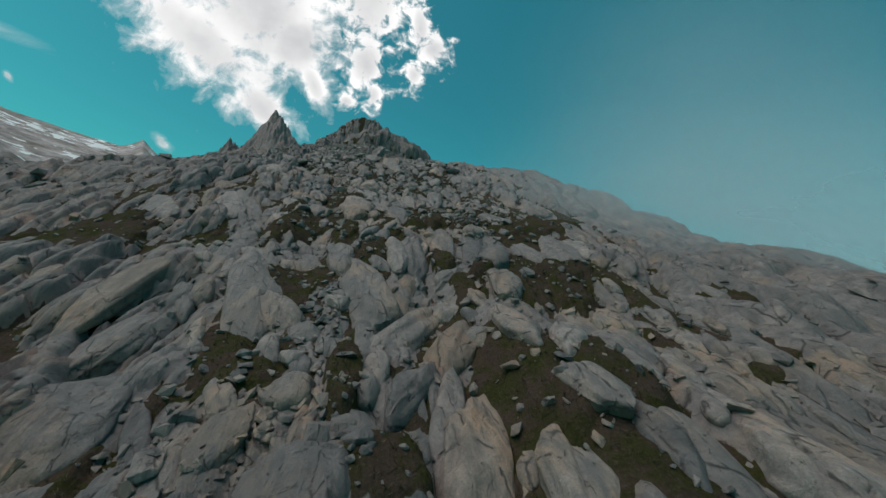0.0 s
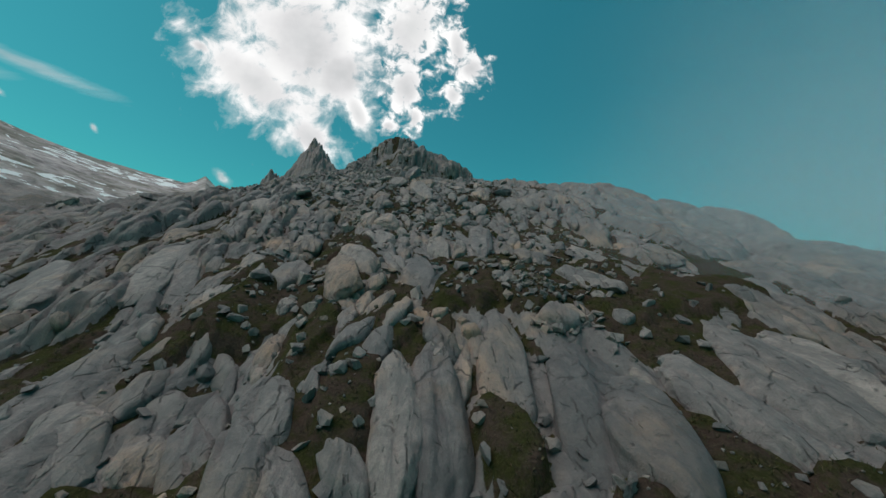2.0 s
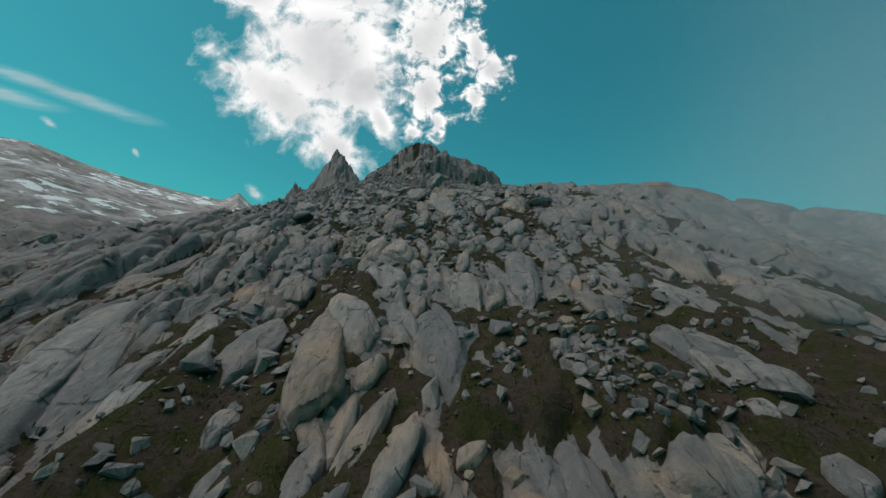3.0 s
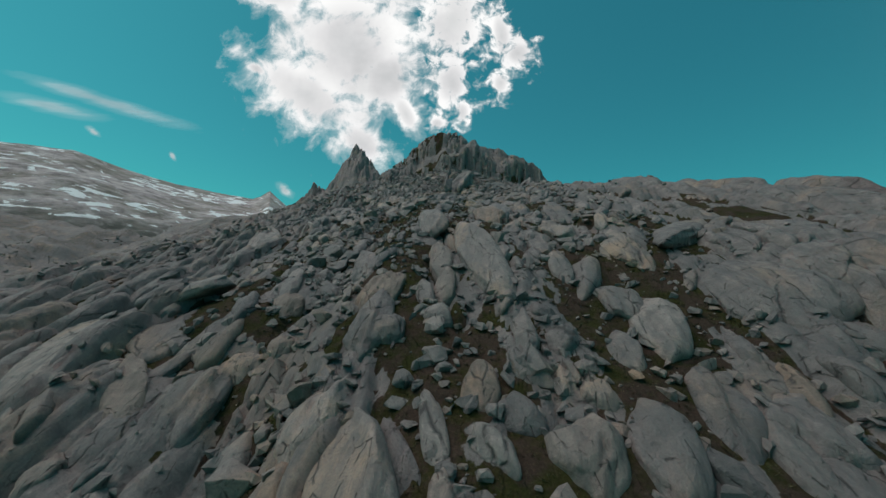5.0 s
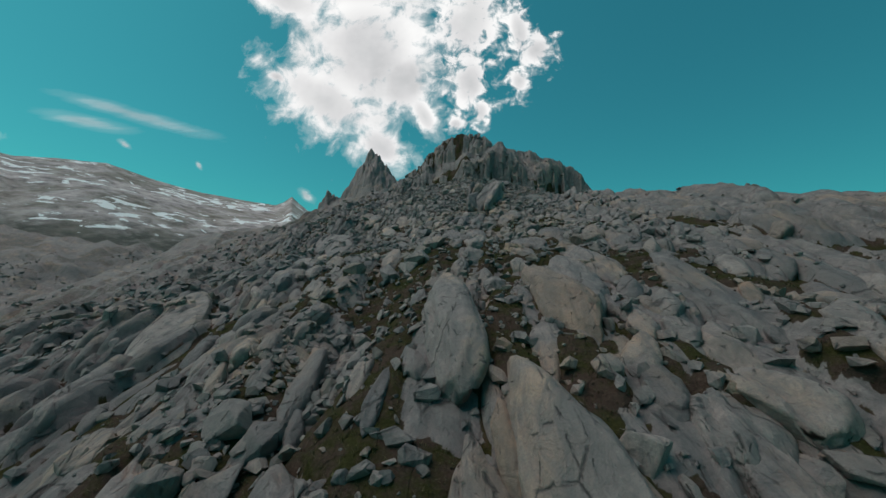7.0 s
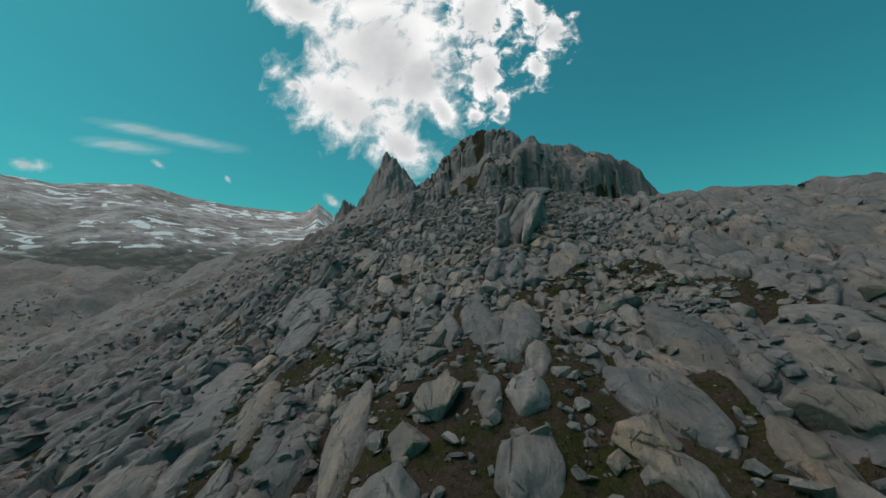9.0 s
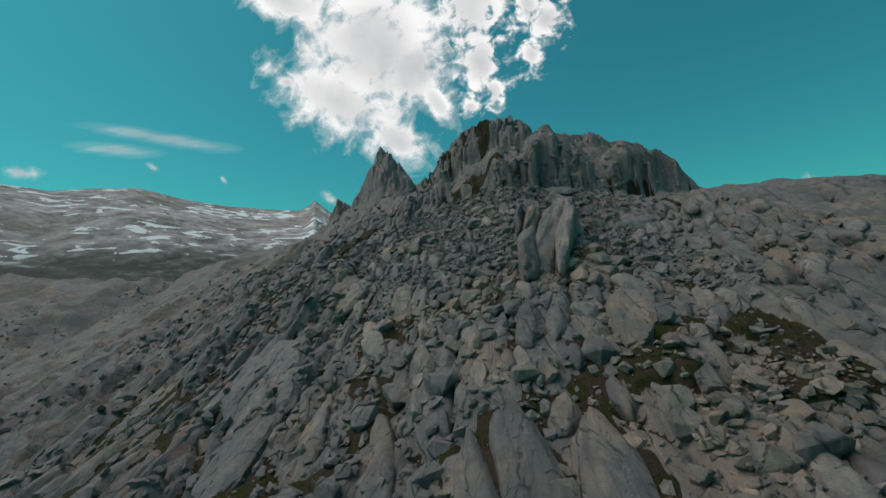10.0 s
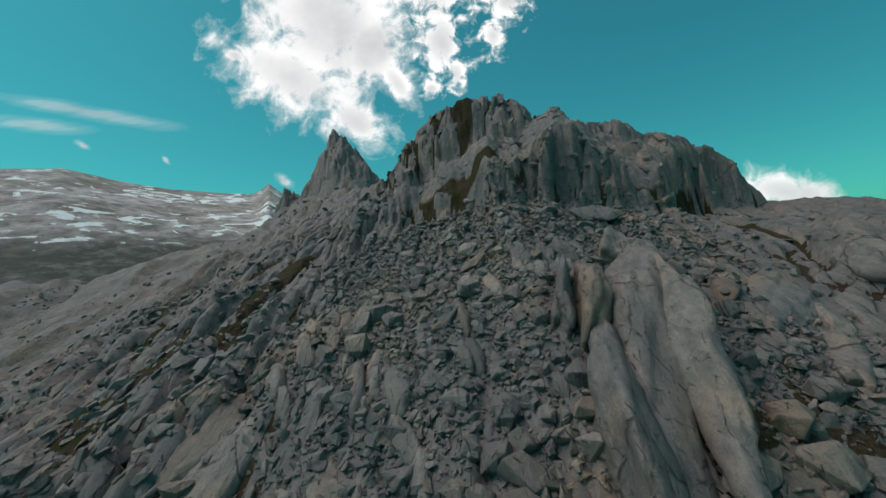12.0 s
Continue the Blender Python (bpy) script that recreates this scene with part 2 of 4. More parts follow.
PEAK_X = [-60, -24, -17, -14.9, -13.4, -11.3, -8.7, -5.5, -1.5, 2.4, 3.6, 5.6, 9.5, 13.5, 19.7, 22.4, 24.2, 27.9, 30.5, 31.6, 34.1, 35.4, 39.1, 45, 110]
PEAK_Z = [-90, 71.6, 79.6, 83.3, 86.3, 88.9, 92, 94.4, 94.2, 93.3, 95, 92.3, 88.8, 86.6, 84.9, 84, 82.2, 82.7, 82.1, 80.1, 79.2, 77.8, 74.5, 66.9, -90]


def peak(x, y):
    """How far the summit block stands over the mountain side."""
    there = (y > 188) & (y < 266) & (np.abs(x) < 110)
    rise = 0.0 * x
    if there.any():
        rise[there] = summit(x[there], y[there])
    return rise


FOOT_X, FOOT_Y = [-32, -20, -12, -7, -2, 2, 10, 20, 30, 45], [207, 210, 212, 210, 205, 203, 203, 204, 211, 214]
TIER_X, TIER_GAP, TIER_SHARE = [-30, -12, -4, 2, 9, 16, 26, 34], [2, 6, 12, 14, 12, 9, 5, 3], [0.2, 0.16, 0.14, 0.22, 0.36, 0.4, 0.5, 0.65]


def columns(x, y, size, seed):
    """Upright columns of a cliff, with clefts between them."""
    edge, (off, tx, ty, dx, dy) = cells(x + 0.5 * size * fractal(x, y, 1.8 * size, seed, 3), y * 0.6, size, 1.5, seed + 50)
    return size * (0.6 * off + 0.5 * tx * dx / size + 0.25 * ty * dy - 0.13 * (1 - smooth(0, 0.15, edge)))


def summit(x, y):
    """The summit block: a band of short columns at its foot, a ledge with turf, and the ribbed headwall."""
    top = np.interp(x, PEAK_X, PEAK_Z) + 0.7 * fractal(x, y, 3.5, 61, 4, 0.6)
    foot = np.interp(x, FOOT_X, FOOT_Y) + 1.6 * fractal(x, y * 0.2, 7, 47, 3)
    wall = foot + np.interp(x, TIER_X, TIER_GAP) + 1.2 * fractal(x, y * 0.2, 9, 48, 2)
    low = np.interp(x, TIER_X, TIER_SHARE) * np.maximum(1 + 1.3 * fractal(x, y * 0.2, 5, 71, 3), 0.15)
    small = columns(x, y, 3.0, 431) + columns(x, y, 1.2, 441)
    rise = low * smooth(0, 2.6, y - foot + small) + 0.24 * smooth(0, 1, (y - foot - 1) / np.maximum(wall - foot, 1))
    for k, share in enumerate((0.30, 0.27, 0.24, 0.19)):
        lean = x + 0.35 * (y - wall) + 3.7 * k
        ribs = 0.6 * columns(x + 0.2 * (y - wall), y, 6.5, 401) + 0.8 * columns(lean, y, 2.4 + 0.3 * k, 411 + 9 * k) + 0.8 * columns(lean, y, 1.1, 421 + 7 * k) + 0.8 * columns(lean, y, 0.55, 461 + 7 * k)
        back = wall + 1.25 * k + 1.6 * fractal(x, y * 0.2, 5, 81 + k, 4, 0.6)
        rise = rise + np.maximum(0.76 - low, 0.1) * share * smooth(0, 2.3, y - back + 0.85 * ribs)
    return np.maximum(top - land(x, y), 0) * np.minimum(rise, 1.0) * (1 - smooth(236, 264, y))


def spire(x, y):
    """The pointed second summit behind, on the ridge to the left."""
    u, v = x + 93 + 2 * fractal(x, y, 20, 64, 3), (y - 438) / 1.3
    side = np.where(u < 0, np.abs(u) * 0.95, np.abs(u) * 0.62)
    rise = 41 - side - 0.18 * side * np.sin(0.11 * side) + (4 + 0.32 * side) * fractal(x, y, 13, 66, 4, 0.6) - (2 + 0.15 * side) * np.abs(fractal(x, y * 0.5, 9, 67, 3))
    return np.maximum(rise * (1 - smooth(4, 46, np.abs(v))), 0)


def cells(x, y, sx, sy, seed):
    """Long cells that fit together: distance to the joint, and each cell's own height and tilt."""
    u, v = x / sx, y / sy
    i, j = np.floor(u), np.floor(v)
    f1, f2 = np.full(x.shape, 9.0), np.full(x.shape, 9.0)
    pick = np.zeros((5,) + x.shape)
    for di in (-1, 0, 1):
        for dj in (-1, 0, 1):
            a, b = i + di, j + dj
            du, dv = u - a - 0.08 - 0.84 * hash2(a, b, seed), v - b - 0.08 - 0.84 * hash2(a, b, seed + 1)
            d = np.hypot(du, dv)
            near = d < f1
            f2 = np.where(near, f1, np.minimum(f2, d))
            f1 = np.where(near, d, f1)
            own = (hash2(a, b, seed + 2) - 0.5, (hash2(a, b, seed + 3) - 0.5), hash2(a, b, seed + 4) - 0.5, du * sx, dv * sy)
            pick = np.where(near, np.stack(np.broadcast_arrays(*own)), pick)
    return f2 - f1, pick


# Hollows with turf and soil, and fans of loose stones: middle and half axes on the plan.
TURF_LOW = [(3, 17, 2.4, 1.8), (15, 19, 2.1, 3.1), (11, 23, 1.5, 6.9), (1, 24, 1.0, 3.1), (33, 28, 2.7, 2.0), (20, 32, 2.1, 4.0), (21, 36, 3.9, 1.5), (13, 37, 1.2, 1.0), (10, 42, 1.2, 2.6), (3, 47, 1.6, 5.4), (-14, 47, 2.9, 2.3), (5, 52, 1.8, 2.9), (-1, 52, 1.6, 6.0), (-29, 52, 6.0, 6.7), (26, 54, 6.5, 3.6), (15, 56, 2.3, 4.2), (11, 57, 3.6, 3.0), (-6, 58, 4.6, 4.1), (-3, 61, 4.5, 3.2), (-3, 72, 1.4, 4.7)]
TURF_MID = [(-3.5, 81, 1.2, 3.0), (16, 78, 2.5, 1.0), (-4, 79, 2.1, 2.8), (16, 80, 1.1, 1.3), (-2, 86, 1.8, 1.0), (13, 89, 1.0, 1.0), (-1, 89, 0.8, 3.4), (6, 92, 0.8, 1.8), (4, 92, 0.8, 2.4), (9, 99, 0.8, 1.1), (-1, 100, 0.8, 1.7), (8, 103, 1.3, 4.1), (19, 106, 2.3, 2.0), (9, 107, 1.4, 3.1), (20, 110, 1.4, 1.2), (-1, 110, 1.1, 2.7), (6, 111, 1.1, 6.4), (11, 125, 3.2, 1.7), (0, 126, 1.7, 1.3), (5, 128, 1.1, 6.0), (11, 131, 1.3, 1.6)]
TURF_HIGH = [(12, 157, 2.4, 2.6), (6, 137, 1.3, 2.1), (-7, 139, 1.3, 2.7), (6, 139, 1.7, 4.6), (6, 144, 1.1, 4.0), (16, 150, 3.9, 2.5), (9, 153, 3.9, 2.3), (16, 156, 1.6, 1.0), (5, 157, 1.4, 2.1), (7, 172, 2.0, 1.3), (-29, 204, 2.4, 10.7), (-6, 204, 5.9, 1.0), (-13, 205, 4.5, 1.0), (-52, 234, 5.4, 31.6)]
SCREE_FANS = [(-4, 20, 5.2, 5.1), (-1, 32, 2.3, 6.8), (16, 58, 2.8, 7.2), (11, 84, 1.8, 2.5), (-2, 86, 2.7, 2.4), (11, 97, 1.3, 1.3), (-3, 100, 3.1, 3.7), (-6, 112, 3.9, 7.6), (-6, 140, 4.8, 4.7), (13, 146, 6.1, 5.1), (13, 178, 3.1, 5.0), (-11, 179, 6.4, 9.2), (-2, 196, 13.9, 10.0)]


def patches(x, y, ovals):
    best = np.full(x.shape, -3.0)
    for ox, oy, rx, ry in ovals:
        best = np.maximum(best, 1 - np.hypot((x - ox) / (1.05 * rx), (y - oy) / (1.1 * ry)))
    return best


def turf_level(x, y):
    """How high the soil lies between the rocks, from the mean face of the bedrock."""
    ragged = fractal(x, y * 0.6, 3.0, 83, 4, 0.6)
    own = 1.1 * smooth(-0.2, 0.3, patches(x, y, TURF_LOW) + 0.6 * ragged)
    own = np.maximum(own, 0.8 * smooth(-0.1, 0.35, patches(x, y, TURF_MID + TURF_HIGH) + 0.7 * ragged))
    tussock = 0.16 * fractal(x, y, 1.1, 97, 3)
    strip = fractal(x + 0.1 * y, y * 0.32, 5.0, 77, 4, 0.55) + 0.4 * fractal(x, y, 30, 91, 2) - 0.15 * smooth(165, 190, y)
    level = -1.25 + 0.7 * smooth(0.05, 0.4, strip) + 0.2 * ragged
    dry = np.interp(y, [0, 40, 55, 75, 100, 130, 150, 172], [0.0, -0.04, -0.14, -0.1, 0.01, 0.02, 0.05, 0.4])
    level = np.maximum(level, strewn(x, y) * 1.2 * smooth(-0.12, 0.2, fractal(x, y * 0.5, 6, 79, 4) - dry - 0.6 * scree_mask(x, y)) - 1.45 + 0.15 * ragged)
    return np.maximum(level, -1.2 + 1.38 * own + 0.15 * ragged) + tussock - 3 * (1 - smooth(-75, -45, x)) - 3 * smooth(225, 240, y) - 3 * smooth(36, 56, x)


def scree_mask(x, y):
    high = 0.9 * smooth(160, 185, y + 0.4 * x) * (1 - smooth(203, 210, y)) * smooth(-26, -14, x + 6 * fractal(x, y, 12, 89, 3)) * (1 - smooth(10, 24, x))
    side = 0.55 * smooth(0.0, 0.3, fractal(x, y, 9, 93, 3)) * smooth(8, 12, x) * (1 - smooth(26, 34, x)) * smooth(152, 164, y) * (1 - smooth(200, 206, y))
    return np.maximum(smooth(-0.1, 0.35, patches(x, y, SCREE_FANS) + 0.6 * fractal(x, y, 5, 87, 3)), np.maximum(high, side))


RIB_Y, RIB_X = [0, 40, 90, 130, 160, 190], [9, 8, 6, 4, 1, -2]


def strewn(x, y):
    """1 along the rib of loose and bedded rocks, 0 on the smooth slabs at both sides of it."""
    return (1 - smooth(15, 24, np.abs(x - np.interp(y, RIB_Y, RIB_X)))) * smooth(6, 14, y) * (1 - smooth(186, 197, y))


def bedrock(x, y):
    """Worn, rounded slabs of bedrock that lie up the slope, with open joints, three sizes one on another."""
    wx, wy = x + 2.0 * fractal(x, y, 11, 21, 3), y + 3 * fractal(x, y, 14, 25, 3)
    wx = wx + 0.3 * fractal(x, y * 0.5, 1.5, 23, 2)
    loose = scree_mask(x, y)
    broken = smooth(-0.12, 0.3, fractal(x, y, 20, 29, 3)) * (0.35 + 0.65 * smooth(-24, -10, x))
    out = 0.3 * fractal(x, y * 0.2, 1.4, 171, 3) - 0.5 * np.abs(fractal(x, y * 0.1, 3.0, 173, 3)) + 0.1 * fractal(x, y, 0.9, 175, 2)
    for sx, sy, rise, tilt, crack, seed, share in (
        (4.2, 17.0, 2.2, 0.4, 1.2, 101, 1 - 0.7 * loose), (1.6, 6.8, 1.1, 0.5, 0.8, 131, 0.5 + 0.5 * np.maximum(broken, 1 - smooth(-16, -8, x))), (0.7, 2.2, 0.36, 0.45, 0.22, 161, 0.3 + 0.7 * broken)):
        edge, (off, tx, ty, dx, dy) = cells(wx, wy, sx, sy, seed)
        worn = smooth(0.0, 0.5, edge)
        part = (rise * off + tilt * (tx * dx + 0.3 * ty * dy)) * (0.4 + 0.6 * worn) - crack * (1 - smooth(0.0, 0.14, edge)) + 0.32 * rise * (worn - 0.6)
        out = out + part * share * (1 if sx > 4 else 1 - 0.9 * smooth(36, 60, x))
    rib = strewn(x, y)
    return out * (1 - 0.55 * rib) - 0.5 * rib


def surface(x, y):
    """Height of the ground, and how much of it is soil."""
    near = np.exp(-((x / 140) ** 2) - (np.maximum(y - 330, 0) / 250) ** 2 - (np.maximum(-y, 0) / 60) ** 2)
    rock, level = bedrock(x, y), turf_level(x, y)
    soil = smooth(-0.08, 0.12, level - rock)
    edge, (off, tx, ty, dx, dy) = cells(x + 0.35 * y + 5 * fractal(x, y, 30, 33, 2), y - 0.3 * x, 8.0, 26.0, 351)
    far = 5 * fractal(x, y, 60, 7, 6, 0.6) + (5 * off + 0.6 * tx * dx) * smooth(0, 0.4, edge) - 2.2 * (1 - smooth(0, 0.2, edge))
    top = peak(x, y)
    cliff = smooth(1.0, 6.0, top) * (1 - smooth(216, 222, y))
    rock, soil = rock * (1 - 0.88 * cliff), soil * (1 - cliff)
    step = y - np.interp(x, FOOT_X, FOOT_Y)
    ledge = smooth(0.5, 3, step) * (1 - smooth(-7, -4, step - np.interp(x, TIER_X, TIER_GAP))) * smooth(-15, -11, x) * (1 - smooth(3, 7, x))
    soil = np.maximum(soil, 0.85 * ledge * smooth(-0.2, 0.15, fractal(x, y, 4, 187, 4, 0.6)))
    # Thin grass on the left flank, spread wider to paint in its cloud shadow.
    thin = 0.47 * smooth(-0.4, 0.25, fractal(x + 0.3 * y, y * 0.3, 9, 185, 5, 0.6)) * (1 - smooth(-62, -36, x))
    z = land(x, y) + top + spire(x, y)
    z = z + near * (2.4 * fractal(x, y, 26, 3, 4) + rock + soil * (level - rock)) + np.maximum(1 - near, 0.8 * (1 - smooth(-75, -38, x))) * far
    return z - 0.12 * np.maximum(np.abs(x + 20) - 260, 0), np.maximum(soil * near, thin)


def ground_height(x, y):
    return surface(x, y)[0]


def turf_mask(x, y):
    """1 in the hollows that hold soil and grass, 0 on rock."""
    return surface(x, y)[1]


def grid_mesh(name, gx, gy, gz, mat):
    ny, nx = gx.shape
    i = np.arange(nx * ny).reshape(ny, nx)
    quads = np.stack([i[:-1, :-1], i[:-1, 1:], i[1:, 1:], i[1:, :-1]], -1).reshape(-1, 4)
    me = bpy.data.meshes.new(name)
    me.vertices.add(nx * ny)
    me.vertices.foreach_set("co", np.stack([gx, gy, gz], -1).astype(np.float32).ravel())
    me.loops.add(quads.size)
    me.loops.foreach_set("vertex_index", quads.astype(np.int32).ravel())
    me.polygons.add(len(quads))
    me.polygons.foreach_set("loop_start", np.arange(0, quads.size, 4, dtype=np.int32))
    me.update(calc_edges=True)
    me.shade_smooth()
    me.materials.append(mat)
    return new(name, me)


def spread(lo, hi, step, edge_lo, edge_hi, far_lo, far_hi):
    """Grid lines: even between lo and hi, slowly wider to the edges, then fast to the horizon."""
    lines = list(np.arange(lo, hi + step, step))
    for edge, end, sign in ((edge_hi, far_hi, 1), (edge_lo, far_lo, -1)):
        d = step
        while (end - lines[-1 if sign > 0 else 0]) * sign > 0:
            at = lines[-1 if sign > 0 else 0]
            d *= 1.02 if (edge - at) * sign > 0 else 1.25
            lines = lines + [at + d] if sign > 0 else [at - d] + lines
    return np.array(lines)


gx, gy = np.meshgrid(spread(-32, 31, 0.24, -400, 90, -4500, 4500), spread(14, 222, 0.24, 0, 480, -3000, 4800))
gz, soil = surface(gx, gy)
ground = grid_mesh("ground", gx, gy, gz, GROUND)
ground.data.attributes.new("soil", "FLOAT", "POINT").data.foreach_set("value", soil.astype(np.float32).ravel())
tagged(ground, "steep alpine mountain side of jointed grey bedrock, turf and brown soil", "ground", kind="structure")

# The pointed second summit, with its ribs and gullies, over the plain form of the ridge.
gx, gy = np.meshgrid(np.arange(-150, -48, 0.7), np.arange(392, 486, 1.0))
top = spire(gx, gy)
crags = np.maximum(1 - 2.2 * np.abs(fractal(gx + 0.25 * gy, gy * 0.35, 9, 331, 4, 0.6)), 0) + 0.7 * fractal(gx, gy * 0.6, 3.5, 335, 3, 0.6)
gz, soil = surface(gx, gy)
summit_rock = grid_mesh("summit_crags", gx, gy, gz - 1.5 + smooth(5, 15, top) * (1.0 + 4.2 * crags), GRANITE)
tagged(summit_rock, "pointed grey rock summit with ribs and gullies on the ridge", "peak", kind="structure")

# The range across the valley, and the clouds far behind it.
CREST_A = [-90, -70, -57, -53.5, -50.5, -46.5, -42, -37, -31, -28.4, -27.4, -26.4, -25.4, -24.2, -22, -10, 0]
CREST_E = [9, 10.5, 12.0, 11.7, 12.3, 12.9, 12.1, 11.4, 11.1, 11.0, 11.5, 12.4, 11.6, 10.7, 9.6, 6, 4]
ga, gr = np.meshgrid(np.radians(np.linspace(-90, 0, 520)), np.linspace(900, 3600, 240))
rise = np.clip((gr - 900) / 1700, 0, 1)
crest = np.tan(np.radians(np.interp(np.degrees(ga), CREST_A, CREST_E))) * 2600
fx, fy = gr * np.sin(ga), 120 + gr * np.cos(ga)
fz = 50 + (crest + 130) * rise**0.85 - 130 - np.maximum(gr - 2600, 0) * 0.7
fz = fz + (60 * fractal(fx, fy, 420, 201, 6, 0.5) + 14 * np.abs(fractal(fx, fy, 90, 221, 4, 0.55))) * np.minimum(rise * 2, 1) * (1.15 - rise)
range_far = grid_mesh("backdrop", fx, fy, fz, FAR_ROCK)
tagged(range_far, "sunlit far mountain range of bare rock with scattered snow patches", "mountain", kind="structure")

CLOUD_Y = 2900.0


def toward(az, el):
    """Where a direction, in degrees from +y and from the horizon, meets the plane of the clouds."""
    return CLOUD_Y * math.tan(radians(az)), CLOUD_Y * math.tan(radians(el)) / math.cos(radians(az))


def cloud(name, label, lobes, light=1.0, cover=1.0, back=0, torn=3.0, stretch=1.0, grain=0.0046):
    """lobes: direction, half width and half height in metres, turn in degrees."""
    placed = [(toward(*d), r, turn) for d, r, turn in lobes]
    turned = [(abs(math.cos(radians(turn))), abs(math.sin(radians(turn)))) for _, _, turn in placed]
    xs = [p[0] + side * 1.9 * (r[0] * c + r[1] * n) for (p, r, _), (c, n) in zip(placed, turned) for side in (-1, 1)]
    zs = [p[1] + side * 1.9 * (r[1] * c + r[0] * n) for (p, r, _), (c, n) in zip(placed, turned) for side in (-1, 1)]
    gx, gz = np.meshgrid(np.linspace(min(xs), max(xs), 12), np.linspace(min(zs), max(zs), 12))
    ob = grid_mesh(name, gx, 0 * gx, gz, make_cloud(name, placed, light, cover, torn, stretch, grain))
    ob.location = (0, CLOUD_Y + 80 + back, 40)
    ob.visible_shadow = False
    return tagged(ob, label, "cloud", kind="structure")


cloud("backdrop_cloud", "bright white cumulus cloud with torn edges over the peak", [
    ((-17.5, 32), (560, 620), 0), ((-19, 40), (760, 420), 10), ((-29, 35.6), (420, 170), 28), ((-22.5, 25.2), (540, 250), 28), ((-14.3, 20.4), (260, 150), 34), ((-8.2, 24.8), (210, 85), 60), ((-11.5, 29), (260, 330), 0), ((-29.2, 26.9), (110, 50), 30)], 1.0, 1.0, 0, 2.9)
cloud("backdrop_cloud_torn", "white cloud breaking up into ragged scraps beside the peak", [
    ((-2, 37), (290, 470), 8), ((-1.6, 29.8), (150, 250), 5), ((0.2, 26), (80, 120), 0), ((5.8, 35.5), (90, 300), -10), ((6.0, 29.8), (80, 130), 0), ((8.6, 33.2), (130, 140), 0), ((-3.6, 24.4), (70, 60), 0)], 1.0, 1.0, 60, 4.6, 1.0, 0.0085)
cloud("backdrop_wisp", "thin long wisps of cloud in the blue sky", [((-43.5, 18.6), (760, 58), 15), ((-47.5, 16.7), (420, 55), 10)], 0.9, 0.42, -60, 2.0, 0.12)
cloud("backdrop_scrap", "tiny scraps of white cloud over the far range", [((-43.2, 15), (80, 26), 30), ((-23.3, 12.3), (72, 34), 40), ((-54, 13.2), (230, 60), 10), ((-36, 14.2), (40, 18), 50)], 0.9, 0.7, -120, 3.6, 0.5)
cloud("backdrop_cloud_low", "low white cloud behind the ridge", [((37, 5.4), (330, 130), 14), ((33, 6.2), (200, 100), 8)], 0.95, 0.9)


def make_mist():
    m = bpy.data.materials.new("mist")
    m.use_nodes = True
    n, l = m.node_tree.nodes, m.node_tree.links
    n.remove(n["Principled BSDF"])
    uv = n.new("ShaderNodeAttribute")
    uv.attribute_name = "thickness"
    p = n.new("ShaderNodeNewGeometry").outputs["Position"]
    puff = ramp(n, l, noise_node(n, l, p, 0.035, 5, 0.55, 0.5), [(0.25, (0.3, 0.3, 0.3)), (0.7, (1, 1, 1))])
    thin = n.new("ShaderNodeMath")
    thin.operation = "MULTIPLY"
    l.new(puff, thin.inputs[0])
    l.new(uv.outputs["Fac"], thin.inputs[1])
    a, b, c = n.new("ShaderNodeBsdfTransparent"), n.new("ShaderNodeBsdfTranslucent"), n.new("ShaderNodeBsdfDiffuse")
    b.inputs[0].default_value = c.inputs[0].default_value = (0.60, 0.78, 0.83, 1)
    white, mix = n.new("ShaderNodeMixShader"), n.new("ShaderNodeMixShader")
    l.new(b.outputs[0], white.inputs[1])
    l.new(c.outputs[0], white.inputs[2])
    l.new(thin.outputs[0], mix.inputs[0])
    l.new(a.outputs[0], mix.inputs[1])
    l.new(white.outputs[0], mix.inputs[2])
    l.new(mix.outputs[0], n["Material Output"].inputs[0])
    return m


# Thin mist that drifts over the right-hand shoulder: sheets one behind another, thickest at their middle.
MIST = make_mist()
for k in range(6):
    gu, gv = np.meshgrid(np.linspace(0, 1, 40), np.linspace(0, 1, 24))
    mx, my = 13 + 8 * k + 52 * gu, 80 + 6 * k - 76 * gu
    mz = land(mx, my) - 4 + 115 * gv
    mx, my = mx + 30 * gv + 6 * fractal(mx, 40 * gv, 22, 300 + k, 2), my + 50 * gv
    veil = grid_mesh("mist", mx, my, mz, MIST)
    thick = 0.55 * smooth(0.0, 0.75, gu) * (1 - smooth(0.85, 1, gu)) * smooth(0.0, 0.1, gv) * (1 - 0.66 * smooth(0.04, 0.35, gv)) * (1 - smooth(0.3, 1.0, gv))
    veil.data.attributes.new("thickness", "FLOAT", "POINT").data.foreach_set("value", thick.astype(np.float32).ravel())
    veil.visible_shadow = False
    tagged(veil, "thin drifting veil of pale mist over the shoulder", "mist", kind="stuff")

# ---- rocks ----
def sphere_template(level):
    bm = bmesh.new()
    bmesh.ops.create_icosphere(bm, subdivisions=level, radius=1)
    bm.verts.ensure_lookup_table()
    v = np.array([p.co[:] for p in bm.verts])
    f = np.array([[p.index for p in face.verts] for face in bm.faces])
    bm.free()
    return v, f


SPHERE = {3: sphere_template(3), 4: sphere_template(4)}


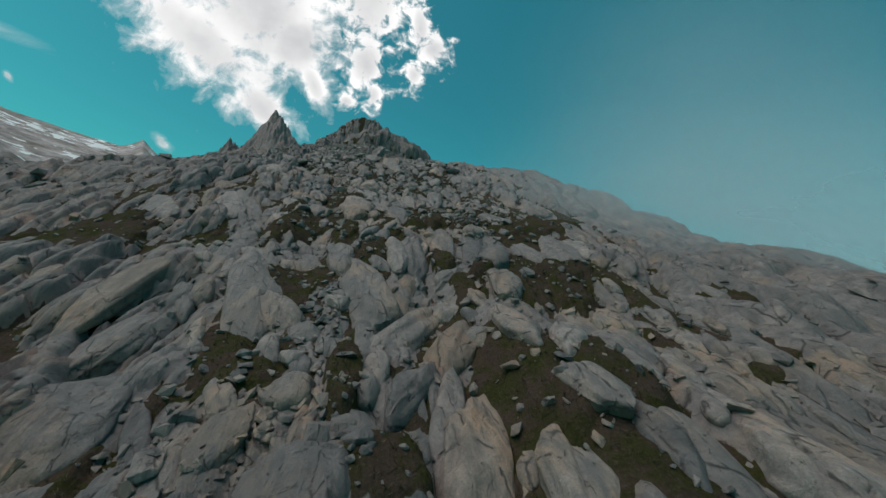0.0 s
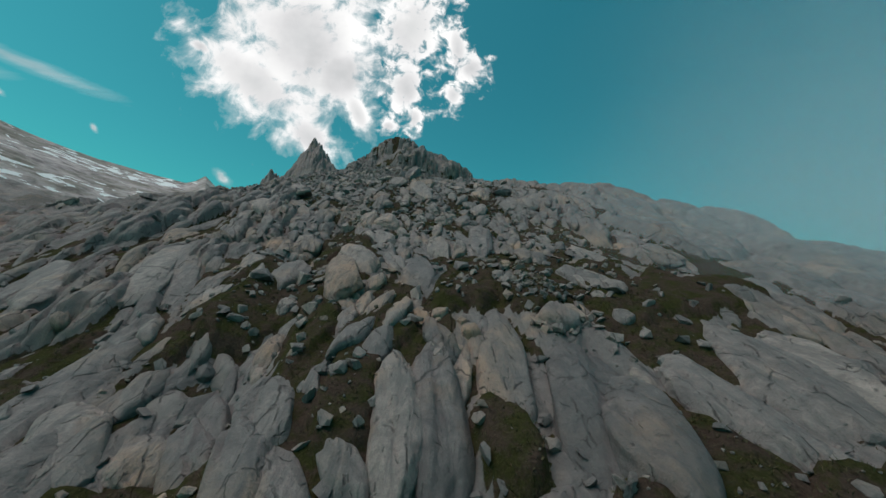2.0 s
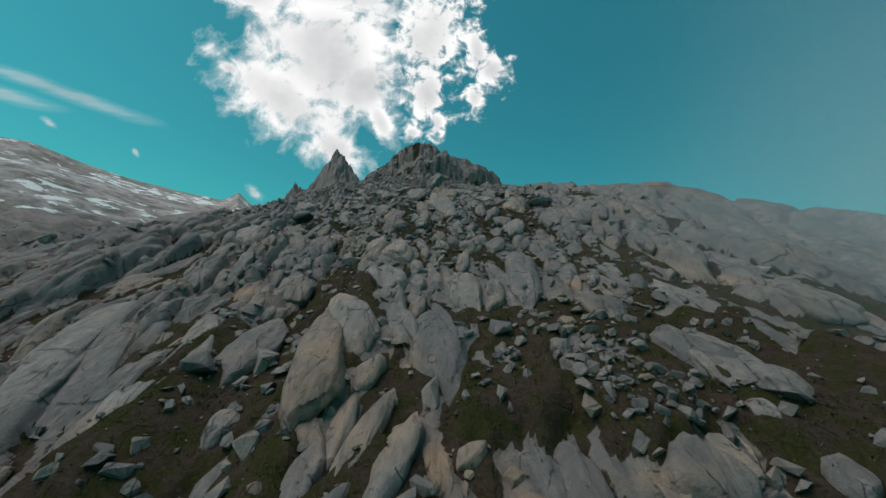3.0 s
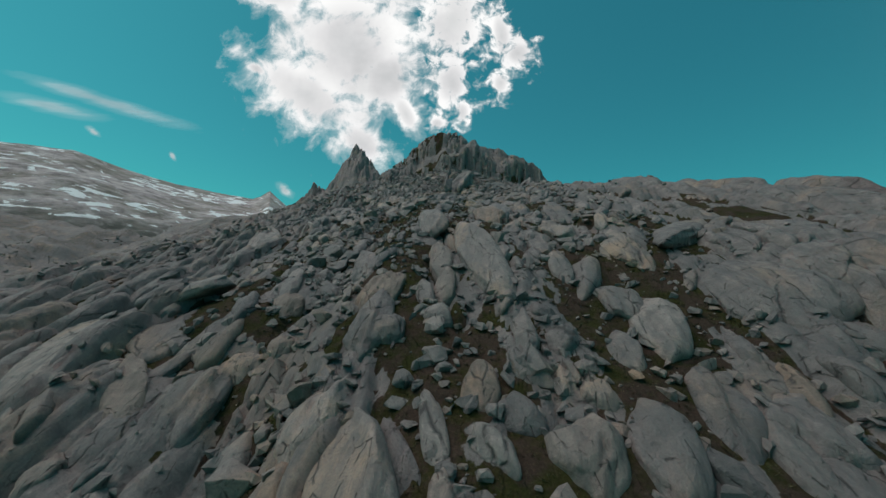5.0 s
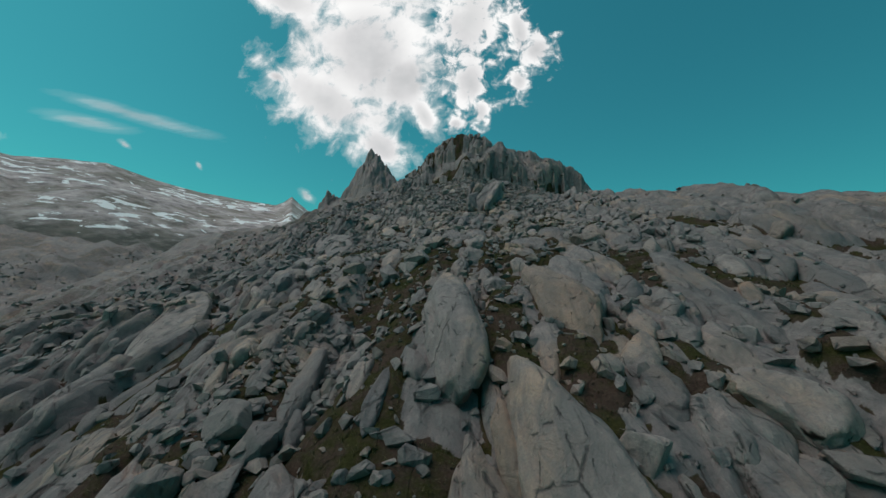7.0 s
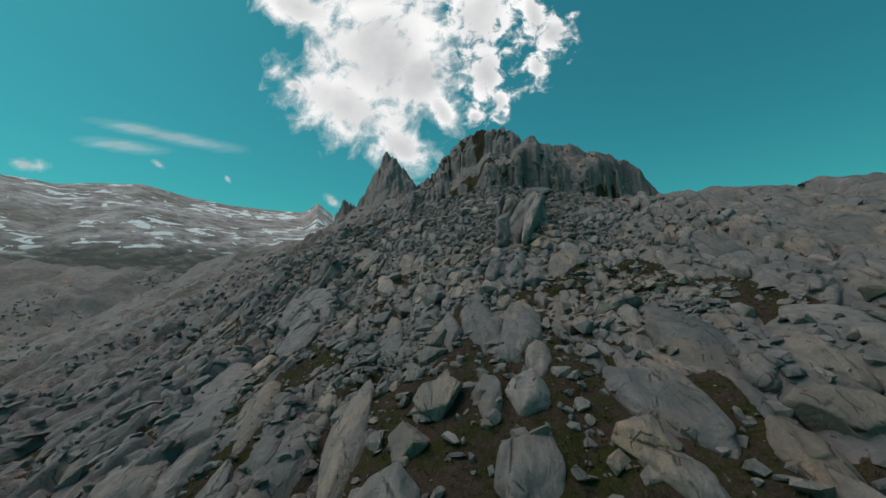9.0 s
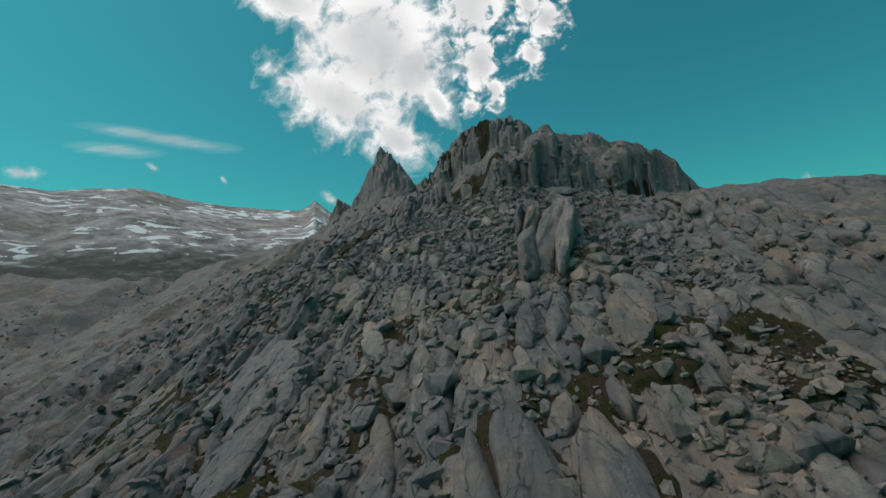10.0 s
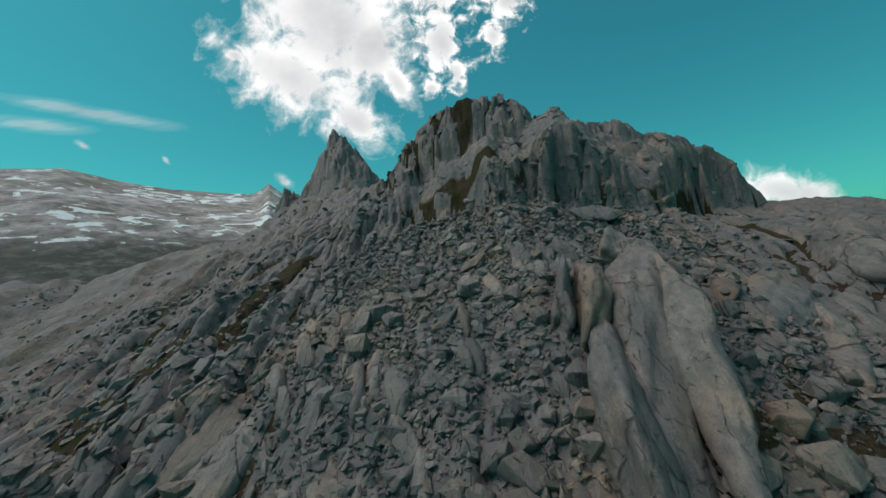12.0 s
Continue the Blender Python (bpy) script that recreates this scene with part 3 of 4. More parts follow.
def rock_shapes(level, count, seed, power=16, rough=0.04, slab=False):
    """Many-sided blocks of unit size with worn edges: a ball cut by planes; slabs keep six faces near the axes."""
    rng, (dirs, faces), out = np.random.RandomState(seed), SPHERE[level], []
    for _ in range(count):
        n = rng.normal(size=(rng.randint(8, 13), 3))
        d = rng.uniform(0.62, 1.0, len(n))
        if slab:
            wedge = [(1, 0, 0.15), (-1, 0, 0.15), (0, 0, 1), (0, 0, -1), (0.5, 0.7, 0.35), (-0.5, 0.7, 0.35), (0.45, -0.7, 0.3), (-0.45, -0.7, 0.3)]
            eight = np.array(wedge) + rng.normal(0, 0.16, (8, 3))
            n[:, 2] = np.abs(n[:, 2])
            n, d = np.concatenate([eight, n[:5]]), np.concatenate([rng.uniform(0.7, 0.92, 8), rng.uniform(0.85, 1.1, 5)])
        n /= np.linalg.norm(n, axis=1, keepdims=True)
        cut = np.maximum(dirs @ n.T, 0) / d
        r = np.minimum((cut**power).sum(1) ** (-1 / power), 1.3)
        v = dirs * r[:, None]
        w = rng.normal(size=(14, 3)) * np.linspace(1.5, 14, 14)[:, None] * ((1.6, 0.45, 1.0) if slab else (1, 1, 1))
        v = v * (1 + rough * (np.sin(v @ w.T + rng.uniform(0, 6.28, 14)) / np.linspace(1, 3.4, 14)).sum(1, keepdims=True) / 2)
        if slab:
            deep = np.maximum(-v[:, 2:], 0)
            v = np.concatenate([v[:, :2] * (1 - 0.12 * deep), np.where(v[:, 2:] < 0, 2.0, 1.0) * v[:, 2:]], 1)
            bed = v[:, 0] * rng.uniform(2, 3.5) + 0.4 * v[:, 2] + rng.uniform()
            for _ in range(rng.randint(1, 4)):
                line = v[:, 0] - rng.uniform(-0.6, 0.6) - 0.12 * np.sin(rng.uniform(2, 5) * v[:, 1] + rng.uniform(0, 6)) - rng.uniform(-0.2, 0.2) * v[:, 1]
                v[:, 2] -= np.where(v[:, 2] > 0, 0.22, 0) * np.exp(-((line / 0.05) ** 2)) + 0.12 * np.tanh(line / 0.1) * np.sign(rng.uniform(-1, 1))
            v[:, 2] += 0.10 * np.abs(bed - np.floor(bed) - 0.5) + 0.05 * np.abs(2.7 * bed - np.floor(2.7 * bed) - 0.5)
        out.append(v)
    return out, faces


def slope_frames(x, y, yaw, roll, e=1.5):
    """Right, uphill and outward axes on the slope, turned by yaw and leant by roll."""
    gx = (ground_height(x + e, y) - ground_height(x - e, y)) / (2 * e)
    gy = (ground_height(x, y + e) - ground_height(x, y - e)) / (2 * e)
    n = np.stack([-gx, -gy, np.ones_like(gx)], -1)
    n /= np.linalg.norm(n, axis=1, keepdims=True)
    up = np.stack([np.sin(yaw), np.cos(yaw), 0 * yaw], -1)
    up -= n * (up * n).sum(1, keepdims=True)
    up /= np.linalg.norm(up, axis=1, keepdims=True)
    right = np.cross(up, n)
    c, s = np.cos(roll)[:, None], np.sin(roll)[:, None]
    return c * right + s * n, up, c * n - s * right


def hull_shapes(count, seed, points=13, worn=0.0):
    """Angular broken stones of unit size: the hull of a few points, with chipped edges where worn."""
    rng, out = np.random.RandomState(seed), []
    for _ in range(count):
        bm = bmesh.new()
        p = rng.uniform(-1, 1, (points, 3))
        p = p / (np.abs(p) ** 2.5).sum(1, keepdims=True) ** (1 / 2.5) * rng.uniform(0.82, 1.0, (points, 1))
        for co in p:
            bm.verts.new(co)
        bmesh.ops.convex_hull(bm, input=bm.verts[:])
        bmesh.ops.delete(bm, geom=[q for q in bm.verts if not q.link_faces], context="VERTS")
        bmesh.ops.dissolve_limit(bm, angle_limit=0.3, verts=bm.verts[:], edges=bm.edges[:])
        if worn:
            bmesh.ops.bevel(bm, geom=bm.edges[:], offset=worn, segments=2, profile=0.6, affect="EDGES")
        bmesh.ops.triangulate(bm, faces=bm.faces[:])
        bm.verts.index_update()
        co = np.array([q.co[:] for q in bm.verts])
        co = co / np.maximum(np.linalg.norm(co, axis=1, keepdims=True) / 1.25, 1)
        out.append((co, np.array([[q.index for q in face.verts] for face in bm.faces])))
        bm.free()
    return out


def joined_rocks(name, x, y, half, yaw, roll, sink, seed, mat, label, worn=0.0, points=13):
    shapes = hull_shapes(24, seed, points, worn)
    pick = np.random.RandomState(seed + 1).randint(0, 24, len(x))
    r, u, n = slope_frames(x, y, yaw, roll)
    origin = np.stack([x, y, ground_height(x, y)], -1) + n * (half[:, 2] * (1 - 2 * sink))[:, None]
    verts, corners, start = [], [], 0
    for k, (sv, sf) in enumerate(shapes):
        m = pick == k
        v = sv[None] * half[m][:, None, :]
        v = origin[m][:, None] + v[..., :1] * r[m][:, None] + v[..., 1:2] * u[m][:, None] + v[..., 2:] * n[m][:, None]
        f = sf[None] + (start + np.arange(m.sum()) * len(sv))[:, None, None]
        start += m.sum() * len(sv)
        verts.append(v.reshape(-1, 3))
        corners.append(f.reshape(-1, 3))
    v, f = np.concatenate(verts), np.concatenate(corners)
    me = bpy.data.meshes.new(name)
    me.vertices.add(len(v))
    me.vertices.foreach_set("co", v.astype(np.float32).ravel())
    me.loops.add(f.size)
    me.loops.foreach_set("vertex_index", f.astype(np.int32).ravel())
    me.polygons.add(len(f))
    me.polygons.foreach_set("loop_start", np.arange(0, f.size, 3, dtype=np.int32))
    me.update(calc_edges=True)
    me.shade_flat()
    me.materials.append(mat)
    return tagged(new(name, me), label, "rocks", kind="stuff")


def scatter(seed, x0, x1, y0, y1, dx, dy):
    rng = np.random.RandomState(seed)
    gx, gy = np.meshgrid(np.arange(x0, x1, dx), np.arange(y0, y1, dy))
    gx = gx + (np.arange(gx.shape[0]) % 2)[:, None] * dx / 2
    x, y = gx.ravel() + rng.uniform(-0.35, 0.35, gx.size) * dx, gy.ravel() + rng.uniform(-0.35, 0.35, gx.size) * dy
    return rng, x, y


def mesh_of(name, v, f, mat, flat=False):
    me = bpy.data.meshes.new(name)
    me.from_pydata(v.tolist(), [], f.tolist())
    me.shade_flat() if flat else me.shade_smooth()
    me.materials.append(mat)
    return me


def seat(x, y, half, yaw, roll, sink):
    """The pose, with its scale, of a rock that lies in the slope."""
    r, u, n = (a[0] for a in slope_frames(np.array([x]), np.array([y]), np.array([yaw]), np.array([roll]), 4.0))
    at = np.array([(0, 0), (0.6, 0), (-0.6, 0), (0, 0.6), (0, -0.6)]) * (half[0], half[1])
    lie = [at[:, :1] * r + at[:, 1:] * u][0]
    z = float(np.median(ground_height(x + lie[:, 0], y + lie[:, 1]) - lie[:, 2]))
    m = Matrix((r * half[0], u * half[1], n * half[2])).transposed().to_4x4()
    m.translation = Vector((x, y, z)) + Vector(n) * half[2] * (1 - 2 * sink)
    return m


# Large slabs and blocks that stand out of the slope, from the foot upward: x, y, half width, half length, turn.
SLABS = []


def slab_words(w, length):
    if w > 2:
        return "huge worn grey granite slab bedded in the mountain side"
    if length > 2.2 * w:
        return "long narrow grey granite slab leaning up the slope"
    return "broad rounded grey granite slab set in dark soil"


def bed_slabs(rows):
    for x, y, w, length, turn in rows:
        k = len(SLABS)
        fine = w > 1.1
        ob = new("rock", slab_meshes[k % 18] if fine else chip_meshes[k % 14])
        high = min(0.6 * w ** 0.8, 1.1) * (0.85 + 0.3 * hash2(k, 3, 5))
        wide = 1.16 if w < 1.8 else 1.06
        aside = float(smooth(9, 18, abs(x - np.interp(y, RIB_Y, RIB_X))))
        high = high * (1 - 0.4 * aside)
        lean = 0.16 * (hash2(k, 7, 9) - 0.5)
        ob.matrix_world = seat(x, y, (wide * w, 1.1 * max(length, 0.8 * w), high), radians(turn), lean * (1 - aside), 0.47 + 0.13 * aside)
        SLABS.append((x, y, w, length, radians(turn)))
        tagged(ob, slab_words(w, length), "rock", "slabs")


def bed_boulders(rows):
    for x, y, w, length in rows:
        k = len(SLABS)
        w, length = (v * (1 - 0.45 * float(smooth(9, 18, abs(x - np.interp(y, RIB_Y, RIB_X))))) for v in (w, length))
        ob = new("boulder", block_meshes[k % 16])
        ob.matrix_world = seat(x, y, (1.12 * w, 1.1 * length, w * (0.6 + 0.3 * hash2(k, 3, 5))), 1.2 * (hash2(k, 2, 4) - 0.5), 0.5 * (hash2(k, 7, 9) - 0.5), 0.34)
        SLABS.append((x, y, w, length, 0.0))
        tagged(ob, "large angular grey granite boulder lodged among slabs" if w > 1.1 else "small angular granite boulder resting on the slope", "rock", "boulders")


slab_meshes = [mesh_of("rock_slab", v, SPHERE[4][1], GRANITE) for v in rock_shapes(4, 18, 31, 20, 0.045, True)[0]]
chip_meshes = [mesh_of("rock_chip", v, SPHERE[3][1], GRANITE) for v in rock_shapes(3, 14, 35, 20, 0.05, True)[0]]
block_meshes = [mesh_of("rock_block", v, f, GRANITE, True) for v, f in hull_shapes(16, 33, 15, 0.07)]
tower_meshes = [mesh_of("rock_tower", v, SPHERE[4][1], GRANITE) for v in rock_shapes(4, 6, 37, 8, 0.11)[0]]
bed_slabs([(11.6, 12.0, 0.7, 1.1, 18), (19.0, 12.9, 1.4, 3.1, 12), (15.3, 13.5, 1.1, 3.1, 5), (14.1, 14.6, 0.8, 2.3, 10), (10.1, 14.6, 1.4, 2.9, 12), (8.9, 16.3, 0.6, 0.8, 31), (-0.2, 16.4, 2.4, 2.8, 3), (12.6, 17.8, 1.2, 2.3, -5), (7.0, 17.9, 1.6, 4.6, 18), (-5.6, 18.4, 0.8, 1.8, 0), (-4.3, 19.6, 1.0, 2.4, 17), (6.3, 20.2, 1.1, 3.7, 22), (21.0, 20.7, 1.2, 2.1, 14), (17.6, 21.9, 1.3, 3.9, 16), (-11.7, 22.8, 2.9, 3.4, -3), (4.6, 22.9, 1.2, 2.7, 30), (-2.0, 23.0, 1.5, 1.5, 1), (14.5, 23.1, 1.4, 2.7, 27)])
bed_slabs([(11.7, 25.6, 1.1, 4.1, 6), (20.5, 27.2, 1.4, 2.0, 13), (8.2, 27.4, 1.8, 3.5, 33), (10.1, 27.7, 1.0, 1.6, 4), (5.2, 30.6, 1.5, 5.7, 37), (-2.1, 30.7, 1.1, 1.3, 0), (-13.9, 30.8, 2.1, 4.7, 15), (11.4, 33.2, 0.8, 1.4, 7), (8.9, 33.7, 1.6, 1.9, 9), (14.4, 34.3, 1.5, 3.4, 22), (-4.8, 34.7, 1.7, 3.3, -25), (7.2, 36.0, 0.8, 1.3, 26), (-7.1, 37.2, 2.6, 7.5, -11), (1.9, 37.5, 2.4, 6.6, -8), (-16.9, 37.9, 1.9, 6.9, 12), (10.1, 38.6, 1.3, 2.0, 45), (15.4, 40.9, 1.9, 4.8, 17), (-0.4, 41.6, 1.4, 3.1, -6)])
bed_slabs([(3.4, 41.8, 0.9, 1.8, -20), (20.3, 42.6, 2.1, 5.2, 8), (24.4, 43.4, 2.5, 6.7, 17), (5.4, 44.0, 1.2, 5.0, 1), (14.9, 44.2, 2.4, 7.5, 17), (7.4, 44.5, 1.4, 5.2, 2), (27.7, 44.5, 1.7, 4.4, 18), (-8.5, 44.6, 1.6, 3.2, -23), (-5.9, 44.8, 1.3, 2.0, -24), (-0.6, 45.2, 1.3, 3.2, 2), (-3.8, 45.6, 1.2, 3.2, -19), (-3.8, 47.2, 1.1, 2.8, -15), (-11.2, 47.9, 2.3, 6.8, -1), (11.4, 48.6, 1.6, 6.3, 11), (-6.6, 48.7, 1.0, 1.6, -3), (4.0, 49.8, 0.8, 2.0, 15), (20.3, 50.7, 0.7, 0.9, 18), (7.8, 50.7, 1.0, 2.3, -9)])
bed_slabs([(2.4, 50.9, 0.9, 2.4, 22), (10.0, 51.5, 0.7, 0.8, 2), (15.9, 51.6, 1.5, 1.6, 19), (1.6, 53.4, 0.7, 2.2, 14), (20.0, 53.6, 0.5, 0.6, -12), (5.1, 54.0, 0.8, 2.6, 16), (8.1, 54.1, 0.5, 0.9, 42), (3.5, 54.9, 0.7, 2.9, 15), (22.2, 55.5, 1.0, 1.2, -21), (21.8, 58.8, 1.6, 4.3, 17), (20.9, 59.6, 1.5, 3.3, -5), (-10.0, 60.5, 1.2, 2.5, 3), (31.5, 62.4, 1.7, 2.8, 5), (-0.4, 62.9, 1.6, 6.7, -5), (6.8, 64.3, 1.6, 6.7, -1), (-16.5, 65.7, 2.9, 7.0, -14), (-27.5, 65.8, 2.8, 7.5, -24), (4.3, 65.9, 1.0, 3.9, -8)])
bed_slabs([(-18.3, 66.1, 2.2, 7.5, -14), (-9.4, 66.1, 1.1, 4.6, -18), (-5.5, 66.2, 1.6, 4.7, -4), (0.8, 66.3, 1.6, 5.5, -16), (18.7, 66.7, 1.5, 2.9, 0), (25.3, 66.9, 1.2, 4.4, -5), (9.5, 72.0, 1.4, 4.0, -2), (14.7, 73.9, 1.8, 7.5, 11), (-9.6, 74.5, 1.4, 3.4, -13), (2.1, 76.1, 1.6, 4.2, -7), (-6.7, 77.1, 1.7, 3.0, -10), (-22.8, 78.7, 1.7, 2.9, 6), (4.6, 80.3, 0.6, 0.6, 9), (6.7, 80.6, 0.6, 0.9, -16), (2.2, 82.2, 1.9, 3.4, -10), (10.8, 82.2, 1.4, 1.6, 13), (13.5, 82.3, 1.3, 2.4, 9), (4.1, 82.4, 0.7, 2.2, -19)])
bed_slabs([(7.4, 82.6, 0.6, 1.3, -28), (19.7, 83.6, 1.4, 1.9, 14), (5.1, 84.0, 0.6, 2.2, -7), (8.6, 84.3, 0.9, 1.2, -3), (17.1, 84.7, 1.2, 3.0, 13), (-0.1, 85.0, 1.2, 2.1, 21), (-3.7, 85.1, 0.7, 1.5, 0), (12.2, 85.3, 0.8, 1.0, 3), (7.2, 86.1, 0.9, 1.5, -2), (9.3, 87.0, 0.8, 1.4, -2), (-7.1, 87.1, 1.4, 2.8, -4), (-10.6, 87.3, 0.9, 2.7, -33), (26.2, 87.6, 1.6, 1.0, 8), (14.5, 88.0, 0.9, 1.7, 10), (11.5, 88.6, 0.8, 1.0, 7), (-6.3, 90.0, 1.1, 1.4, -19), (17.3, 90.3, 1.6, 3.0, 13), (-17.3, 90.4, 2.6, 3.9, -12)])
bed_slabs([(1.7, 90.4, 1.2, 1.1, 1), (10.9, 90.9, 0.6, 0.7, -16), (0.9, 91.2, 1.2, 3.0, 8), (4.7, 91.7, 0.9, 1.1, 3), (24.3, 91.9, 3.2, 3.8, 11), (-12.6, 92.3, 1.6, 2.3, -16), (28.8, 92.6, 1.9, 2.1, 22), (16.3, 92.8, 1.4, 2.0, 5), (0.6, 94.4, 1.3, 3.1, 11), (3.6, 94.6, 0.7, 1.9, -7), (15.1, 95.9, 1.0, 3.1, 16), (-6.5, 96.0, 1.1, 1.9, -10), (13.6, 97.1, 0.9, 2.8, 5), (-14.0, 98.3, 1.7, 2.7, -6), (9.4, 98.6, 0.5, 1.3, 7), (19.2, 98.8, 1.4, 3.1, -1), (7.6, 98.9, 1.9, 7.5, -4), (4.6, 99.6, 1.2, 3.6, -1)])
bed_slabs([(0.0, 99.8, 0.7, 1.3, 33), (-2.7, 99.9, 0.4, 1.3, 69), (-1.7, 100.2, 1.2, 3.1, -5), (-8.3, 101.1, 1.1, 4.4, -12), (12.9, 101.6, 1.0, 2.6, -2), (4.5, 101.9, 0.5, 1.1, 5), (26.1, 102.5, 1.9, 5.4, 38), (5.4, 103.3, 0.5, 2.0, -1), (12.7, 103.6, 1.5, 2.3, 6), (15.2, 104.9, 1.3, 2.3, -4), (11.3, 105.3, 0.7, 1.8, 7), (0.3, 105.4, 0.4, 1.7, 7), (4.9, 106.0, 0.5, 2.1, -1), (-14.1, 107.6, 1.3, 1.9, -10), (11.7, 108.0, 0.8, 1.7, 17), (-1.1, 108.1, 0.5, 2.0, 7), (7.8, 109.8, 0.8, 2.9, 4), (-5.3, 111.8, 1.0, 4.2, -8)])
bed_slabs([(2.6, 113.2, 1.8, 7.4, -3), (17.9, 115.4, 1.8, 7.5, 6), (9.4, 116.8, 1.7, 6.9, -5), (11.1, 117.7, 1.6, 6.5, 3), (-20.6, 120.4, 2.0, 7.5, -19), (13.3, 122.9, 1.4, 5.1, -2), (8.7, 128.5, 0.7, 1.7, -29), (12.8, 128.6, 0.9, 1.7, 8), (3.5, 128.9, 1.3, 2.0, 2), (15.2, 130.2, 1.2, 1.4, -5), (-15.9, 130.9, 1.9, 2.3, -34), (9.7, 133.0, 1.8, 4.0, -10), (-5.1, 133.1, 1.1, 4.6, -4), (1.8, 133.3, 0.8, 1.8, -2), (3.8, 133.4, 1.0, 1.7, 11), (16.7, 133.9, 1.3, 2.3, 3), (-13.0, 136.9, 1.1, 4.5, -20), (20.2, 137.8, 1.5, 2.6, -2)])
bed_slabs([(4.8, 137.8, 0.8, 2.5, 5), (-18.5, 139.5, 2.4, 7.5, -20), (13.4, 139.7, 2.0, 6.2, 1), (4.0, 143.3, 1.5, 6.3, 2), (-1.7, 144.5, 1.0, 4.3, -9), (0.7, 145.6, 1.4, 5.8, -6), (-6.5, 145.7, 1.1, 4.5, -10), (-18.5, 152.6, 2.2, 4.7, -1), (-13.6, 153.6, 1.0, 3.6, -8), (6.1, 159.1, 1.1, 2.5, -14), (3.9, 159.3, 0.8, 2.7, 9), (9.7, 159.8, 2.0, 5.0, 17), (2.1, 159.9, 1.3, 3.2, 4), (-22.0, 162.1, 3.3, 7.5, -14), (11.1, 164.7, 1.1, 2.1, -9), (-27.0, 164.8, 2.5, 7.5, -18), (-13.1, 164.9, 1.3, 4.8, -18), (-9.5, 171.2, 1.0, 4.4, 1)])
bed_slabs([(-11.6, 171.4, 1.5, 4.7, -6), (-19.2, 175.4, 1.5, 4.3, 11), (-14.1, 177.9, 0.7, 2.6, -2), (-21.1, 178.0, 1.9, 3.8, -4), (19.2, 184.6, 2.0, 7.5, 34)])
bed_boulders([(2.0, 17.3, 0.3, 0.3), (3.3, 18.9, 0.6, 0.5), (9.7, 19.2, 0.3, 0.3), (-0.0, 22.0, 0.5, 0.6), (15.6, 29.0, 0.4, 0.5), (16.8, 35.0, 0.7, 0.9), (2.3, 46.5, 0.5, 0.5), (18.6, 48.7, 0.6, 0.7), (-6.3, 51.8, 0.8, 0.8), (9.7, 53.3, 0.5, 0.4), (21.5, 54.4, 1.1, 1.4), (13.5, 55.3, 0.6, 0.6), (-1.3, 55.7, 0.6, 0.7), (-1.0, 56.4, 0.4, 0.5), (-7.0, 61.7, 1.2, 1.6), (-4.0, 63.4, 1.2, 1.5), (19.7, 63.7, 0.6, 0.7), (11.0, 64.2, 0.8, 1.0), (3.4, 87.1, 0.6, 0.6), (4.8, 88.4, 0.6, 0.8), (-1.3, 88.5, 0.7, 0.9), (4.7, 90.6, 0.7, 0.9)])
bed_boulders([(6.9, 90.9, 0.3, 0.3), (6.4, 91.7, 0.2, 0.2), (-3.0, 93.3, 0.8, 0.8), (-4.0, 96.1, 0.5, 0.5), (3.2, 97.2, 0.5, 0.6), (8.8, 100.8, 0.7, 0.9), (1.3, 101.8, 0.3, 0.3), (0.2, 101.8, 0.3, 0.3), (0.8, 102.1, 0.4, 0.3), (9.2, 102.1, 0.9, 0.7), (-1.1, 102.5, 0.4, 0.4), (-5.7, 103.8, 0.6, 0.5), (-7.2, 103.9, 1.2, 0.9), (-6.3, 104.9, 0.6, 0.5), (-5.3, 105.9, 0.7, 0.5), (9.5, 106.3, 0.7, 0.7), (-6.5, 106.9, 1.2, 1.5), (-13.3, 111.6, 1.2, 1.5), (2.3, 119.8, 0.9, 1.1), (5.7, 119.9, 1.1, 1.4), (-8.9, 122.6, 1.2, 1.5), (-4.0, 126.8, 1.2, 1.5)])
bed_boulders([(-2.2, 126.9, 1.0, 1.2), (-7.7, 127.4, 1.1, 1.4), (-1.5, 127.7, 1.2, 1.5), (-1.6, 130.3, 1.1, 1.0), (8.1, 130.4, 1.2, 1.5), (6.1, 130.4, 0.3, 0.3), (1.9, 130.9, 0.3, 0.3), (-18.4, 132.5, 1.2, 1.5), (6.2, 132.7, 0.4, 0.4), (-0.5, 132.8, 1.2, 1.5), (7.9, 138.4, 0.5, 0.7), (1.9, 139.9, 0.5, 0.6), (17.9, 141.4, 1.1, 1.4), (7.7, 143.8, 0.8, 0.7), (-7.9, 144.2, 1.0, 1.2), (-10.4, 144.8, 1.2, 1.4), (10.1, 144.9, 0.9, 0.7), (-4.0, 145.1, 0.7, 0.6), (12.1, 145.2, 1.2, 0.9), (7.5, 145.3, 0.7, 0.5), (-8.9, 146.0, 0.9, 0.9), (-11.3, 146.3, 1.1, 1.1)])
